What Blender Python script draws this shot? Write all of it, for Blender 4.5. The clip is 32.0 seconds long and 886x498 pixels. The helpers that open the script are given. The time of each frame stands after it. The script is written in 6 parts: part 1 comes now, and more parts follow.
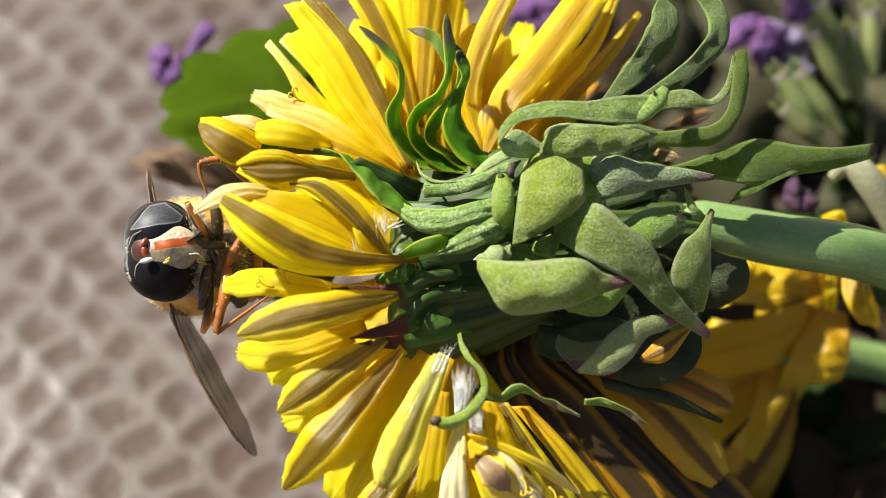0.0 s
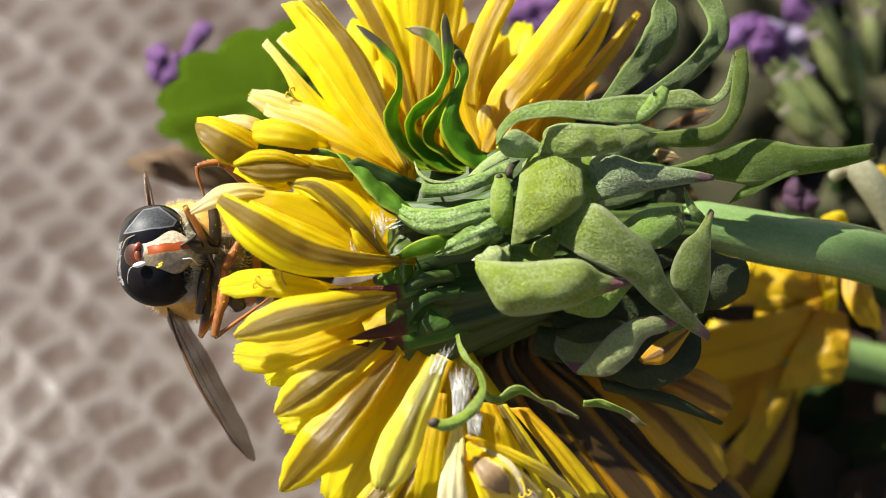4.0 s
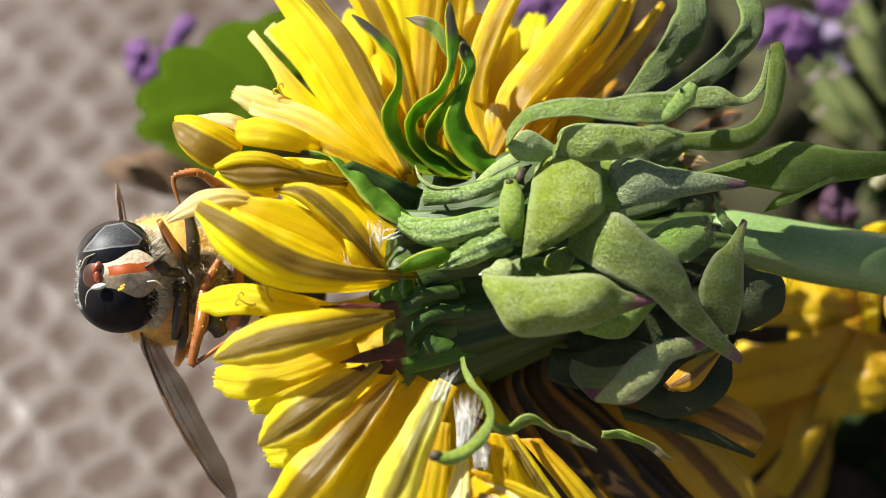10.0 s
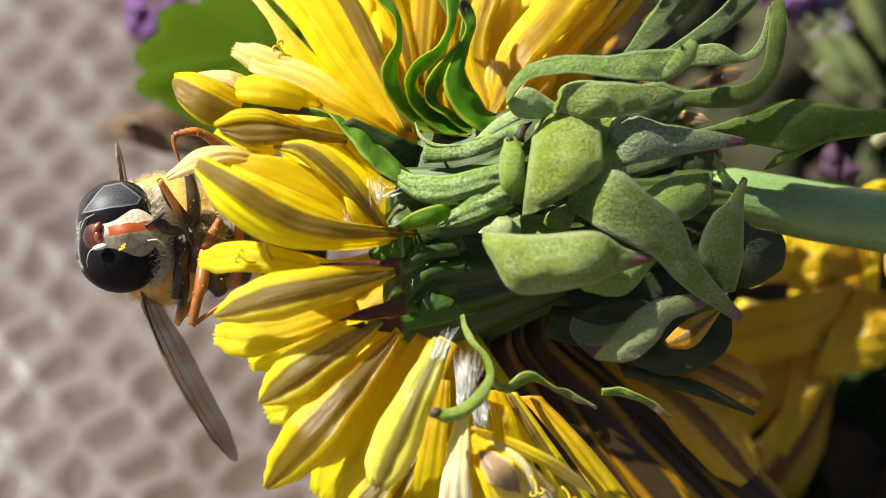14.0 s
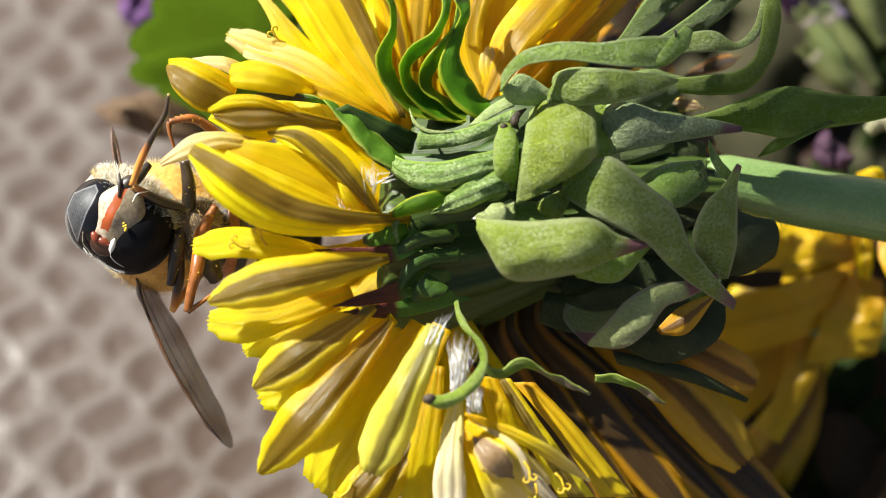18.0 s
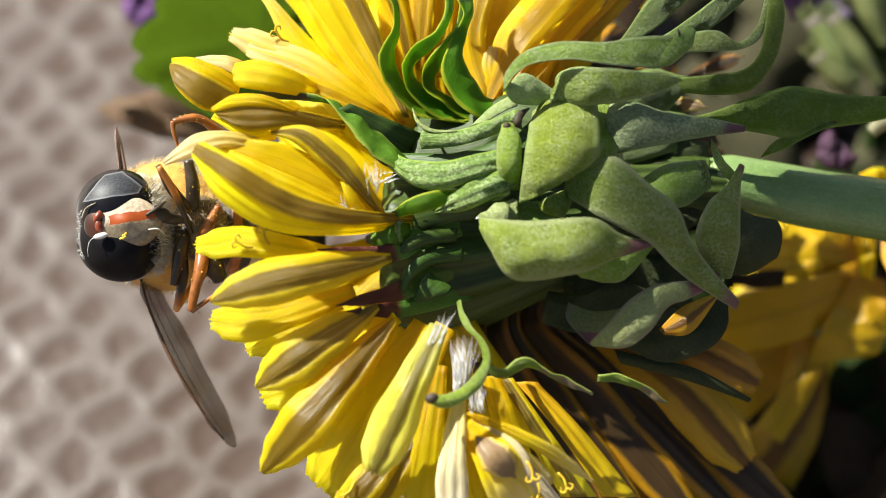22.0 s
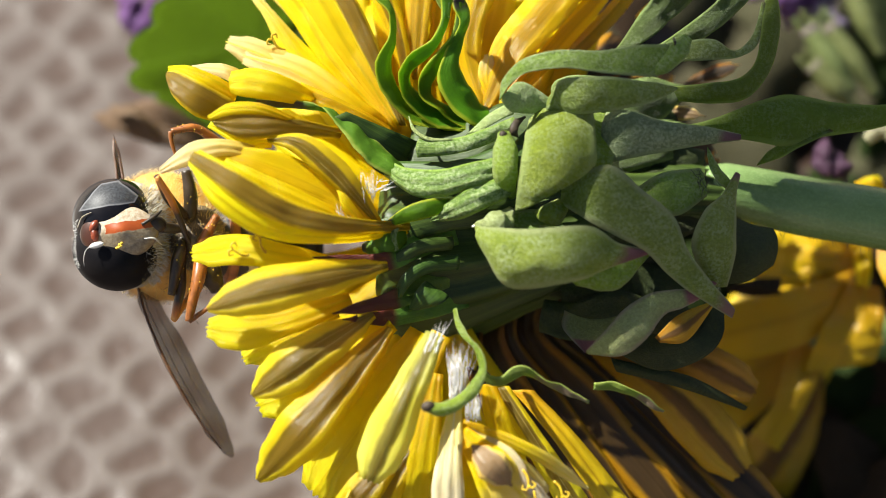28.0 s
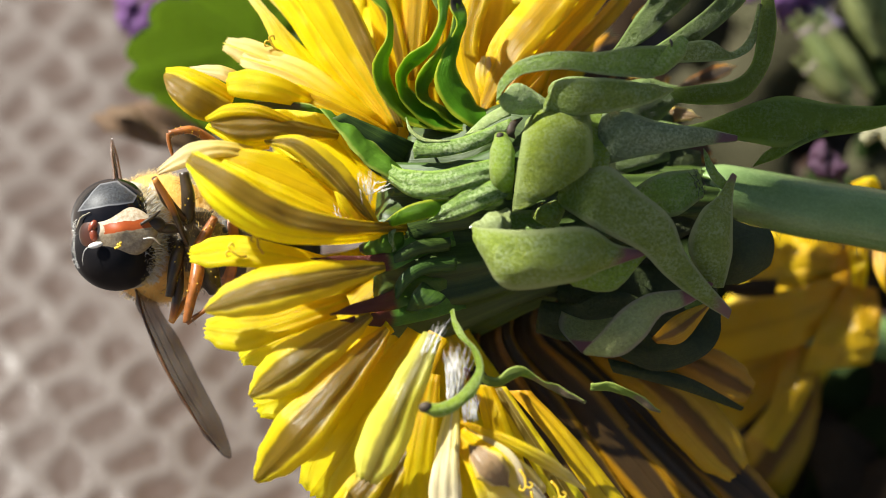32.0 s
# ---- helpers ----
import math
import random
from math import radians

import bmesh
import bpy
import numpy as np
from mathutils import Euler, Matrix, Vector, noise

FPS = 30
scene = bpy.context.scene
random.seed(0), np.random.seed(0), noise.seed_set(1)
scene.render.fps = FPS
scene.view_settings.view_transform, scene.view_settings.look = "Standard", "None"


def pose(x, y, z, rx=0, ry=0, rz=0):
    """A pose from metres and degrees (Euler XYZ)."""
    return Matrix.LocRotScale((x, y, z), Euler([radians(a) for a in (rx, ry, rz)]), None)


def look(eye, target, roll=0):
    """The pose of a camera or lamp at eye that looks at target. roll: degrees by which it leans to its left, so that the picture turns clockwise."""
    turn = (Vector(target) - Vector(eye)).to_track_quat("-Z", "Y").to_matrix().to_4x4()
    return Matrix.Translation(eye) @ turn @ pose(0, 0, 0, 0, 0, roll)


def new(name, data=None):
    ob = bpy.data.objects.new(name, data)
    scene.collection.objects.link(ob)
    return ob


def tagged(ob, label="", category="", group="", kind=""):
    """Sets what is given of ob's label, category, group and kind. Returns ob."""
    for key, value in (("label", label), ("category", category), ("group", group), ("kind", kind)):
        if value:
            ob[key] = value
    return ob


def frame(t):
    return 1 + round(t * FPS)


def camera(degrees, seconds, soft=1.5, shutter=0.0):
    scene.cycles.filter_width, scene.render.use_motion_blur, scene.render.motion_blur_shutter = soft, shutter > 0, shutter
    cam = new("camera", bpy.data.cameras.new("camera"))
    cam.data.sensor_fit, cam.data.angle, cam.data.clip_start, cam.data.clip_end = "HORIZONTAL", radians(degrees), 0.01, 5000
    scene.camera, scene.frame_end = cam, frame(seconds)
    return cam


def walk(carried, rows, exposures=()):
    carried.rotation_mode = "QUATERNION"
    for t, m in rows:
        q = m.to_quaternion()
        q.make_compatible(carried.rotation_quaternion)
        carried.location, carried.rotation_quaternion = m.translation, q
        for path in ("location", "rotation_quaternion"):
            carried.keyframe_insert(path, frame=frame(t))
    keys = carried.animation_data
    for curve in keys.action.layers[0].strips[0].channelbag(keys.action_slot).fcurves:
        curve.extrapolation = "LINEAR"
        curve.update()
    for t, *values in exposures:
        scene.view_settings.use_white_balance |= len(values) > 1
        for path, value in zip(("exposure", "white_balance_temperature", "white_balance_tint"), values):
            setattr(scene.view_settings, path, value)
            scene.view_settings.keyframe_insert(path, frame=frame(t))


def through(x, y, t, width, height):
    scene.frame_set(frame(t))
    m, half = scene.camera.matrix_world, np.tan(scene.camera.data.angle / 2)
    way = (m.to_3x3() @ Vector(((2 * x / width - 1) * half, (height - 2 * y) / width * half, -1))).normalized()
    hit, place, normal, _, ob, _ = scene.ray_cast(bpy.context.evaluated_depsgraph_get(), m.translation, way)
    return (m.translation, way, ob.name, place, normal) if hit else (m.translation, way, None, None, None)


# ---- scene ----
import itertools

# The flower frame: u to the right along the stalk, v away over the table, w up towards the lens, in millimetres.
TILT = radians(55)
BASE = Matrix((
    (1, 0, 0, 0),
    (0, math.sin(TILT), -math.cos(TILT), 0),
    (0, math.cos(TILT), math.sin(TILT), 0.026),
    (0, 0, 0, 1)))

# ---- camera ----
cam = camera(24, 32.0, 0.8)
# seconds, distance from the flower's middle plane in mm, tilt, turn and lean in degrees
PATH = [
    (0, 117.17, 0.855, 0.151, -0.322), (0.5, 117.14, 0.899, 0.161, -0.272), (1, 117.12, 0.842, 0.168, -0.343),
    (1.5, 116.99, 0.838, 0.105, -0.355), (2, 117.35, 0.961, 0.102, -0.308), (2.5, 117.18, 0.882, 0.083, -0.261),
    (3, 117.22, 0.791, 0.008, -0.295), (3.5, 117.18, 0.823, 0.048, -0.319), (5.5, 113.22, 1.078, 0.176, -0.176),
    (6, 113.41, 1.149, 0.022, -0.245), (6.5, 113.49, 1.192, 0.093, -0.222), (7, 113.32, 1.172, 0.143, -0.137),
    (7.5, 113.40, 1.211, 0.182, -0.192), (8, 113.37, 1.219, 0.205, -0.208), (8.5, 113.54, 1.312, 0.160, -0.199),
    (9, 112.16, 1.425, 0.204, -0.211), (9.5, 107.84, 1.406, 0.104, -0.161), (10, 105.23, 1.341, 0.207, -0.128),
    (10.5, 105.20, 0.748, 0.157, -0.153), (11, 105.21, 0.859, 0.103, -0.185), (11.5, 105.32, 0.692, 0.174, -0.158),
    (12, 105.24, 0.401, 0.228, -0.085), (12.5, 105.31, 0.314, 0.272, -0.118), (13, 104.98, 0.144, 0.165, -0.068),
    (13.5, 105.21, 0.095, 0.127, -0.086), (14, 105.20, 0.173, 0.207, -0.094), (14.5, 105.26, -0.007, 0.175, -0.061),
    (16.5, 105.29, -0.008, 0.117, -0.044), (17, 105.30, 0.143, 0.120, -0.031), (17.5, 105.18, 0.015, 0.027, 0.035),
    (18, 105.29, -0.201, 0.041, 0.022), (18.5, 105.17, -0.292, 0.009, -0.015), (19, 105.12, -0.265, 0.097, 0.013),
    (19.5, 105.28, -0.170, 0.140, -0.022), (20, 105.38, -0.101, 0.127, 0.006), (20.5, 105.40, -0.160, 0.096, 0.023),
    (21, 105.32, -0.214, 0.095, -0.024), (21.5, 105.44, -0.342, 0.074, 0.029), (22, 105.28, -0.216, 0.120, 0.101),
    (22.5, 105.43, -0.118, 0.048, 0.015), (23, 105.40, 0.000, -0.000, 0.000), (23.5, 105.46, -0.170, -0.024, 0.079),
    (24, 105.48, -0.180, -0.043, 0.046), (24.5, 105.27, -0.193, -0.019, 0.046), (25, 105.49, -0.092, -0.066, 0.031),
    (25.5, 105.44, -0.073, -0.028, 0.063), (27.5, 105.38, -0.097, -0.095, 0.054), (28, 105.36, 0.008, 0.015, 0.126),
    (28.5, 105.42, -0.050, -0.059, 0.043), (29, 105.51, -0.035, -0.010, 0.071), (29.5, 105.48, -0.057, -0.031, 0.063),
    (30, 105.50, 0.122, -0.033, 0.028), (30.5, 105.47, -0.003, -0.056, 0.058), (31, 105.47, -0.027, -0.031, 0.068),
    (31.5, 105.42, -0.045, -0.057, 0.136), (32, 105.60, 0.036, -0.063, 0.097),
]


def eye_pose(d, rx, ry, rz):
    turn = Matrix.Rotation(radians(rz), 4, "Z") @ Matrix.Rotation(radians(ry), 4, "Y") @ Matrix.Rotation(radians(rx), 4, "X")
    return BASE @ Matrix.Translation((0, 0, d * 0.001)) @ turn


cam.data.dof.use_dof, cam.data.dof.aperture_fstop, cam.data.dof.focus_distance = True, 25, 0.105
walk(cam, [(t, eye_pose(d, a, b, c)) for t, d, a, b, c in PATH])

# ---- light ----
SUN = Vector((-0.60, 0.71, 0.38)).normalized()      # towards the sun, in the flower frame
sun_way = (BASE.to_3x3() @ SUN).normalized()
world = bpy.data.worlds.new("sky")
scene.world = world
world.use_nodes = True
nodes, links = world.node_tree.nodes, world.node_tree.links
sky = nodes.new("ShaderNodeTexSky")
sky.sky_type, sky.sun_disc = "NISHITA", False
sky.dust_density, sky.ozone_density = 2.0, 0.8
sky.sun_elevation = math.asin(sun_way.z)
sky.sun_rotation = math.atan2(sun_way.x, sun_way.y)
links.new(sky.outputs[0], nodes["Background"].inputs[0])
nodes["Background"].inputs[1].default_value = 0.040
lamp = bpy.data.lights.new("sun", "SUN")
lamp.energy, lamp.angle, lamp.color = 4.6, radians(0.55), (1.0, 0.98, 0.90)
sun = new("sun", lamp)
sun.matrix_world = look((sun_way * 0.5)[:], (0, 0, 0))
scene.view_settings.exposure = 1.38

# ---- materials ----


class Mat:
    """A small builder of node materials."""

    def __init__(self, name, rough=0.5, spec=0.5):
        self.m = bpy.data.materials.new(name)
        self.m.use_nodes = True
        self.t = self.m.node_tree
        self.b = self.t.nodes["Principled BSDF"]
        self.b.inputs["Roughness"].default_value = rough
        self.b.inputs["Specular IOR Level"].default_value = spec
        self.out = self.t.nodes["Material Output"]

    def n(self, kind, **sets):
        node = self.t.nodes.new("ShaderNode" + kind)
        for key, value in sets.items():
            if key in node.inputs:
                node.inputs[key].default_value = value
        return node

    def link(self, a, b):
        self.t.links.new(a, b)

    def uv(self):
        node = self.n("TexCoord")
        sep = self.n("SeparateXYZ")
        self.link(node.outputs["UV"], sep.inputs[0])
        return sep.outputs[0], sep.outputs[1], node.outputs["UV"]

    def math(self, op, a, b=None, c=None):
        node = self.n("Math")
        node.operation = op
        for i, v in enumerate((a, b, c)):
            if v is None:
                continue
            if isinstance(v, (int, float)):
                node.inputs[i].default_value = v
            else:
                self.link(v, node.inputs[i])
        return node.outputs[0]

    def ramp(self, fac, *stops):
        node = self.n("ValToRGB")
        el = node.color_ramp.elements
        while len(el) < len(stops):
            el.new(0.5)
        for e, (p, c) in zip(el, stops):
            e.position = p
            e.color = (*c, 1) if len(c) == 3 else c
        self.link(fac, node.inputs[0])
        return node.outputs[0]

    def mix(self, fac, a, b):
        node = self.n("Mix")
        node.data_type = "RGBA"
        for i, v in ((0, fac), (6, a), (7, b)):
            if isinstance(v, (int, float)):
                node.inputs[i].default_value = v
            elif isinstance(v, tuple):
                node.inputs[i].default_value = (*v, 1)
            else:
                self.link(v, node.inputs[i])
        return node.outputs[2]

    def noise(self, scale, detail=4, rough=0.6, vec=None, stretch=None):
        node = self.n("TexNoise", Scale=scale, Detail=detail, Roughness=rough)
        if vec is None:
            vec = self.n("TexCoord").outputs["Object"]
        if stretch:
            mp = self.n("Mapping")
            mp.inputs["Scale"].default_value = stretch
            self.link(vec, mp.inputs[0])
            vec = mp.outputs[0]
        self.link(vec, node.inputs["Vector"])
        return node.outputs[0]

    def random(self):
        return self.n("ObjectInfo").outputs["Random"]

    def color(self, c):
        self.link(c, self.b.inputs["Base Color"])
        return self

    def bump(self, h, strength=0.5, dist=0.0001):
        node = self.n("Bump", Strength=strength, Distance=dist)
        self.link(h, node.inputs["Height"])
        self.link(node.outputs[0], self.b.inputs["Normal"])
        return node.outputs[0]

    def glow(self, colour, amount, normal=None):
        """Lets light through the leaf."""
        tr = self.n("BsdfTranslucent")
        if isinstance(colour, tuple):
            tr.inputs[0].default_value = (*colour, 1)
        else:
            self.link(colour, tr.inputs[0])
        mx = self.n("MixShader")
        mx.inputs[0].default_value = amount
        self.link(self.b.outputs[0], mx.inputs[1])
        self.link(tr.outputs[0], mx.inputs[2])
        self.link(mx.outputs[0], self.out.inputs[0])
        return self


def hsv_vary(k, colour, hue=0.02, val=0.25):
    """The colour moved a little by each object's random number."""
    node = k.n("HueSaturation")
    r = k.random()
    k.link(k.math("MULTIPLY_ADD", r, hue, 0.5 - hue / 2), node.inputs["Hue"])
    k.link(k.math("MULTIPLY_ADD", r, val, 1 - val / 2), node.inputs["Value"])
    k.link(colour, node.inputs["Color"])
    return node.outputs[0]


def petal_material(name, tip, middle, root, stripe, width, through=0.68, rough=0.32, pale=None):
    """Floret: coloured from root to tip, with a dull band along the middle of its outer side."""
    k = Mat(name, rough, 0.5)
    x, y, uvs = k.uv()
    streak = k.noise(15, 5, 0.7, uvs, (1.0, 0.035, 1))
    fibre = k.noise(46, 3, 0.6, uvs, (1.0, 0.03, 1))
    blot = k.noise(5, 4, 0.6, uvs, (1, 2, 1))
    along = k.math("ADD", y, k.math("MULTIPLY_ADD", blot, 0.3, -0.15))
    yellow = k.ramp(along, (0.0, root), (0.45, middle), (0.95, tip))
    yellow = k.mix(k.math("MULTIPLY", streak, 0.11), yellow, tuple(c * 0.55 for c in middle))
    yellow = k.mix(k.ramp(fibre, (0.55, (0, 0, 0)), (0.74, (0.22, 0.22, 0.22))), yellow, (0.92, 0.89, 0.20))
    yellow = k.mix(k.ramp(k.noise(900, 4, 0.65), (0.55, (0, 0, 0)), (0.72, (0.2, 0.2, 0.2))), yellow, (0.86, 0.56, 0.003))
    yellow = hsv_vary(k, yellow, 0.016, 0.22)
    inner = k.math("GREATER_THAN", x, 1.5)
    off = k.math("ABSOLUTE", k.math("SUBTRACT", x, 0.5))
    edge = k.math("ADD", off, k.math("MULTIPLY_ADD", streak, 0.16, -0.08))
    edge = k.math("ADD", edge, k.math("MULTIPLY_ADD", blot, 0.12, -0.06))
    band = k.n("MapRange")
    band.interpolation_type = "SMOOTHSTEP"
    k.link(edge, band.inputs[0])
    band.inputs[1].default_value, band.inputs[2].default_value = width - 0.06, width + 0.05
    band.inputs[3].default_value, band.inputs[4].default_value = 1, 0
    mask = k.math("MULTIPLY", band.outputs[0], k.math("SUBTRACT", 1.0, inner))
    dull = k.mix(k.ramp(fibre, (0.35, (0, 0, 0)), (0.7, (1, 1, 1))), tuple(c * 0.8 for c in stripe), tuple(min(1, c * 1.35) for c in stripe))
    dull = k.mix(k.math("MULTIPLY", blot, 0.35), dull, tuple(c * 0.55 for c in stripe))
    if pale:
        dull = k.mix(k.ramp(streak, (0.55, (0, 0, 0)), (0.62, (0.8, 0.8, 0.8))), dull, pale)
    both = k.mix(mask, yellow, dull)
    k.color(both)
    k.bump(k.math("ADD", k.math("ADD", streak, k.math("MULTIPLY", fibre, 0.7)), k.math("MULTIPLY", blot, 0.6)), 0.45, 0.00024)
    k.glow(k.mix(0.42, both, tuple(1.1 * c for c in middle)), through)
    return k.m


PETAL = petal_material("floret_yellow", (0.90, 0.82, 0.02), (0.90, 0.73, 0.003), (0.88, 0.54, 0.003), (0.20, 0.145, 0.018), 0.25, 0.66, 0.3)
PETAL_BACK = petal_material("floret_brown_sheath", (0.90, 0.80, 0.03), (0.88, 0.71, 0.006), (0.62, 0.47, 0.02), (0.21, 0.150, 0.022), 0.42, 0.55, 0.32)
# brown-backed and orange florets, darkened: shade at the lower right put into colour
PETAL_BROWN_SHADE = petal_material("floret_brown_backed_shade", (0.50, 0.25, 0.004), (0.32, 0.125, 0.003), (0.12, 0.060, 0.005), (0.060, 0.034, 0.010), 0.32, 0.3)
PETAL_SHADE = petal_material("floret_orange_shade", (0.62, 0.33, 0.005), (0.54, 0.26, 0.004), (0.40, 0.17, 0.003), (0.20, 0.09, 0.004), 0.15, 0.3)
PETAL_TAG = petal_material("floret_withered", (0.86, 0.74, 0.30), (0.84, 0.62, 0.12), (0.8, 0.5, 0.05), (0.30, 0.20, 0.10), 0.38, 0.3)
PETAL_WHITE = petal_material("floret_bleached", (0.90, 0.78, 0.62), (0.90, 0.80, 0.45), (0.88, 0.70, 0.05), (0.85, 0.76, 0.5), 0.05, 0.4)
PETAL_BLUSH = petal_material("floret_blushed", (0.92, 0.80, 0.56), (0.92, 0.79, 0.36), (0.90, 0.72, 0.02), (0.88, 0.74, 0.30), 0.04, 0.6)
PETAL_SOFT = petal_material("floret_golden", (0.91, 0.82, 0.010), (0.92, 0.74, 0.003), (0.91, 0.56, 0.003), (0.80, 0.58, 0.005), 0.24, 0.66)
PETAL_PLAIN = petal_material("floret_plain", (0.91, 0.87, 0.025), (0.92, 0.80, 0.003), (0.92, 0.62, 0.003), (0.84, 0.68, 0.006), 0.07)
PETAL_PALE = petal_material("floret_pale", (0.93, 0.85, 0.50), (0.92, 0.78, 0.012), (0.90, 0.59, 0.004), (0.88, 0.74, 0.05), 0.04)
PETAL_OLIVE = petal_material("floret_olive", (0.90, 0.80, 0.03), (0.88, 0.71, 0.012), (0.82, 0.60, 0.015), (0.20, 0.150, 0.024), 0.24, 0.55, 0.3, (0.66, 0.57, 0.20))
PETAL_GREENISH = petal_material("floret_green_tinged", (0.86, 0.82, 0.15), (0.84, 0.78, 0.09), (0.48, 0.48, 0.12), (0.24, 0.21, 0.05), 0.16, 0.55, 0.3)
PETAL_ORANGE = petal_material("floret_orange", (0.74, 0.54, 0.006), (0.70, 0.46, 0.004), (0.62, 0.31, 0.003), (0.56, 0.35, 0.004), 0.05, 0.4)
PETAL_FAN = petal_material("floret_fan", (0.88, 0.75, 0.010), (0.86, 0.65, 0.004), (0.86, 0.52, 0.003), (0.60, 0.43, 0.006), 0.22, 0.64)


def green_material(name, light, dark, tip=None, start=0.86, through=0.38, rough=0.5, grain=1.0, spec=0.4, rim=None, ribbed=False, bloom=0.0):
    k = Mat(name, rough, spec)
    x, y, uvs = k.uv()
    fine = k.noise(5400, 4, 0.7)
    veins = k.noise(26, 3, 0.6, uvs, (1, 0.12, 1))
    broad = k.noise(420, 4, 0.6)
    c = k.ramp(k.math("ADD", k.math("MULTIPLY", veins, 0.4), k.math("MULTIPLY", broad, 0.65)), (0.22, dark), (0.66, light))
    if ribbed:
        ribs = k.noise(11, 4, 0.7, uvs, (1, 0.06, 1))
        c = k.mix(k.ramp(ribs, (0.38, (0, 0, 0)), (0.68, (1, 1, 1))), tuple(v * 0.8 for v in dark), light)
    c = k.mix(k.math("MULTIPLY", k.ramp(fine, (0.45, (0, 0, 0)), (0.63, (1, 1, 1))), 0.5 * grain), c, tuple(min(1, v * 1.45 + min(0.06, v * 0.3)) for v in light))
    c = hsv_vary(k, c, 0.03, 0.3)
    wool = k.noise(6200, 5, 0.7)
    if bloom:
        patch = k.ramp(k.noise(900, 4, 0.65), (0.38, (0.1, 0.1, 0.1)), (0.58, (1, 1, 1)))
        k.b.inputs["Roughness"].default_value, k.b.inputs["Specular IOR Level"].default_value = 0.48, 0.45
        c = k.mix(k.math("MULTIPLY", k.ramp(wool, (0.44, (0, 0, 0)), (0.58, (bloom, bloom, bloom))), patch), c, tuple(0.5 * v + w for v, w in zip(light, (0.42, 0.46, 0.30))))
    if tip:
        at = k.math("ADD", y, k.math("MULTIPLY_ADD", broad, 0.16, -0.08))
        c = k.mix(k.ramp(at, (start, (0, 0, 0)), (start + 0.06, (1, 1, 1))), c, tip)
    if rim:
        off = k.math("ABSOLUTE", k.math("SUBTRACT", k.math("FRACT", x), 0.5))
        off = k.math("ADD", off, k.math("MULTIPLY_ADD", veins, 0.06, -0.03))
        c = k.mix(k.ramp(off, (0.37, (0, 0, 0)), (0.46, (0.9, 0.9, 0.9))), c, rim)
    k.color(c)
    h = k.math("ADD", k.math("MULTIPLY", fine, 0.55 * grain), k.math("MULTIPLY", veins, 0.22))
    if bloom:
        h = k.math("ADD", h, k.math("MULTIPLY", wool, 0.9))
    k.bump(h, 1.0 if grain > 0.3 else 0.5, 0.00024 if bloom else 0.0002)
    if through:
        k.glow(k.mix(0.5, c, (0.30, 0.48, 0.03)), through)
    else:
        k.glow(c, 0.3)
    return k.m


BRACT = green_material("bract_green", (0.254, 0.356, 0.052), (0.119, 0.209, 0.0158), rim=(0.42, 0.50, 0.21), bloom=0.6)
# BRACT_LIT and BRACT_DUSK: lit and dim copies of the green, light put into colour
BRACT_LIT = green_material("bract_yellow_green_lit", (0.328, 0.435, 0.0407), (0.164, 0.271, 0.0136), None, 0.9, 0.45, rim=(0.46, 0.55, 0.18), bloom=0.6)
BRACT_DUSK = green_material("bract_dull_dim", (0.215, 0.305, 0.0565), (0.102, 0.175, 0.0203), (0.12, 0.08, 0.06), 0.95, 0.3, rim=(0.34, 0.42, 0.18), bloom=0.6)
BRACT_PALE = green_material("bract_pale", (0.44, 0.52, 0.19), (0.27, 0.37, 0.085), None, 0.9, 0.35, bloom=0.7)
BRACT_POD = green_material("bract_pod", (0.328, 0.429, 0.0542), (0.169, 0.282, 0.0158), (0.33, 0.13, 0.15), 0.80, 0.4, rim=(0.50, 0.56, 0.24), bloom=0.75)
BRACT_TIPPED = green_material("bract_purple_tip", (0.16, 0.29, 0.018), (0.065, 0.15, 0.008), (0.11, 0.07, 0.07), 0.74, 0.45, rim=(0.44, 0.52, 0.08), grain=0.4)
BRACT_PINK = green_material("bract_pink_tip", (0.271, 0.373, 0.0621), (0.136, 0.232, 0.0203), (0.36, 0.19, 0.17), 0.9, rim=(0.46, 0.50, 0.24), bloom=0.6)
BRACT_BLUSH = green_material("bract_blushed", (0.384, 0.418, 0.141), (0.271, 0.237, 0.107), (0.36, 0.13, 0.15), 0.70, 0.35, rim=(0.46, 0.38, 0.26), bloom=0.3)
# darker than BRACT: shade on the upper right bracts is put into the colour
BRACT_OUTER = green_material("bract_outer_shade", (0.100, 0.150, 0.028), (0.048, 0.082, 0.013), (0.20, 0.08, 0.06), 0.97, 0.26, rim=(0.24, 0.33, 0.09), grain=0.5, bloom=0.2)
BRACT_SHEER = green_material("bract_sheer", (0.16, 0.235, 0.028), (0.085, 0.14, 0.012), (0.20, 0.10, 0.06), 0.97, 0.6, rim=(0.30, 0.40, 0.10), grain=0.5, bloom=0.3)
BRACT_GREY = green_material("bract_grey", (0.23, 0.305, 0.13), (0.10, 0.16, 0.055), (0.16, 0.07, 0.085), 0.82, 0.2, rim=(0.32, 0.40, 0.18), bloom=0.6)
BRACT_RIB = green_material("bract_rib", (0.282, 0.395, 0.0847), (0.0678, 0.192, 0.00904), None, 0.9, 0.2, 0.38, grain=0.5, rim=(0.30, 0.46, 0.06), ribbed=True, bloom=0.7)
BRACT_DEEP = green_material("bract_deep", (0.15, 0.30, 0.020), (0.055, 0.15, 0.009), (0.10, 0.065, 0.06), 0.84, 0.45, 0.42, rim=(0.30, 0.46, 0.04), grain=0.35)
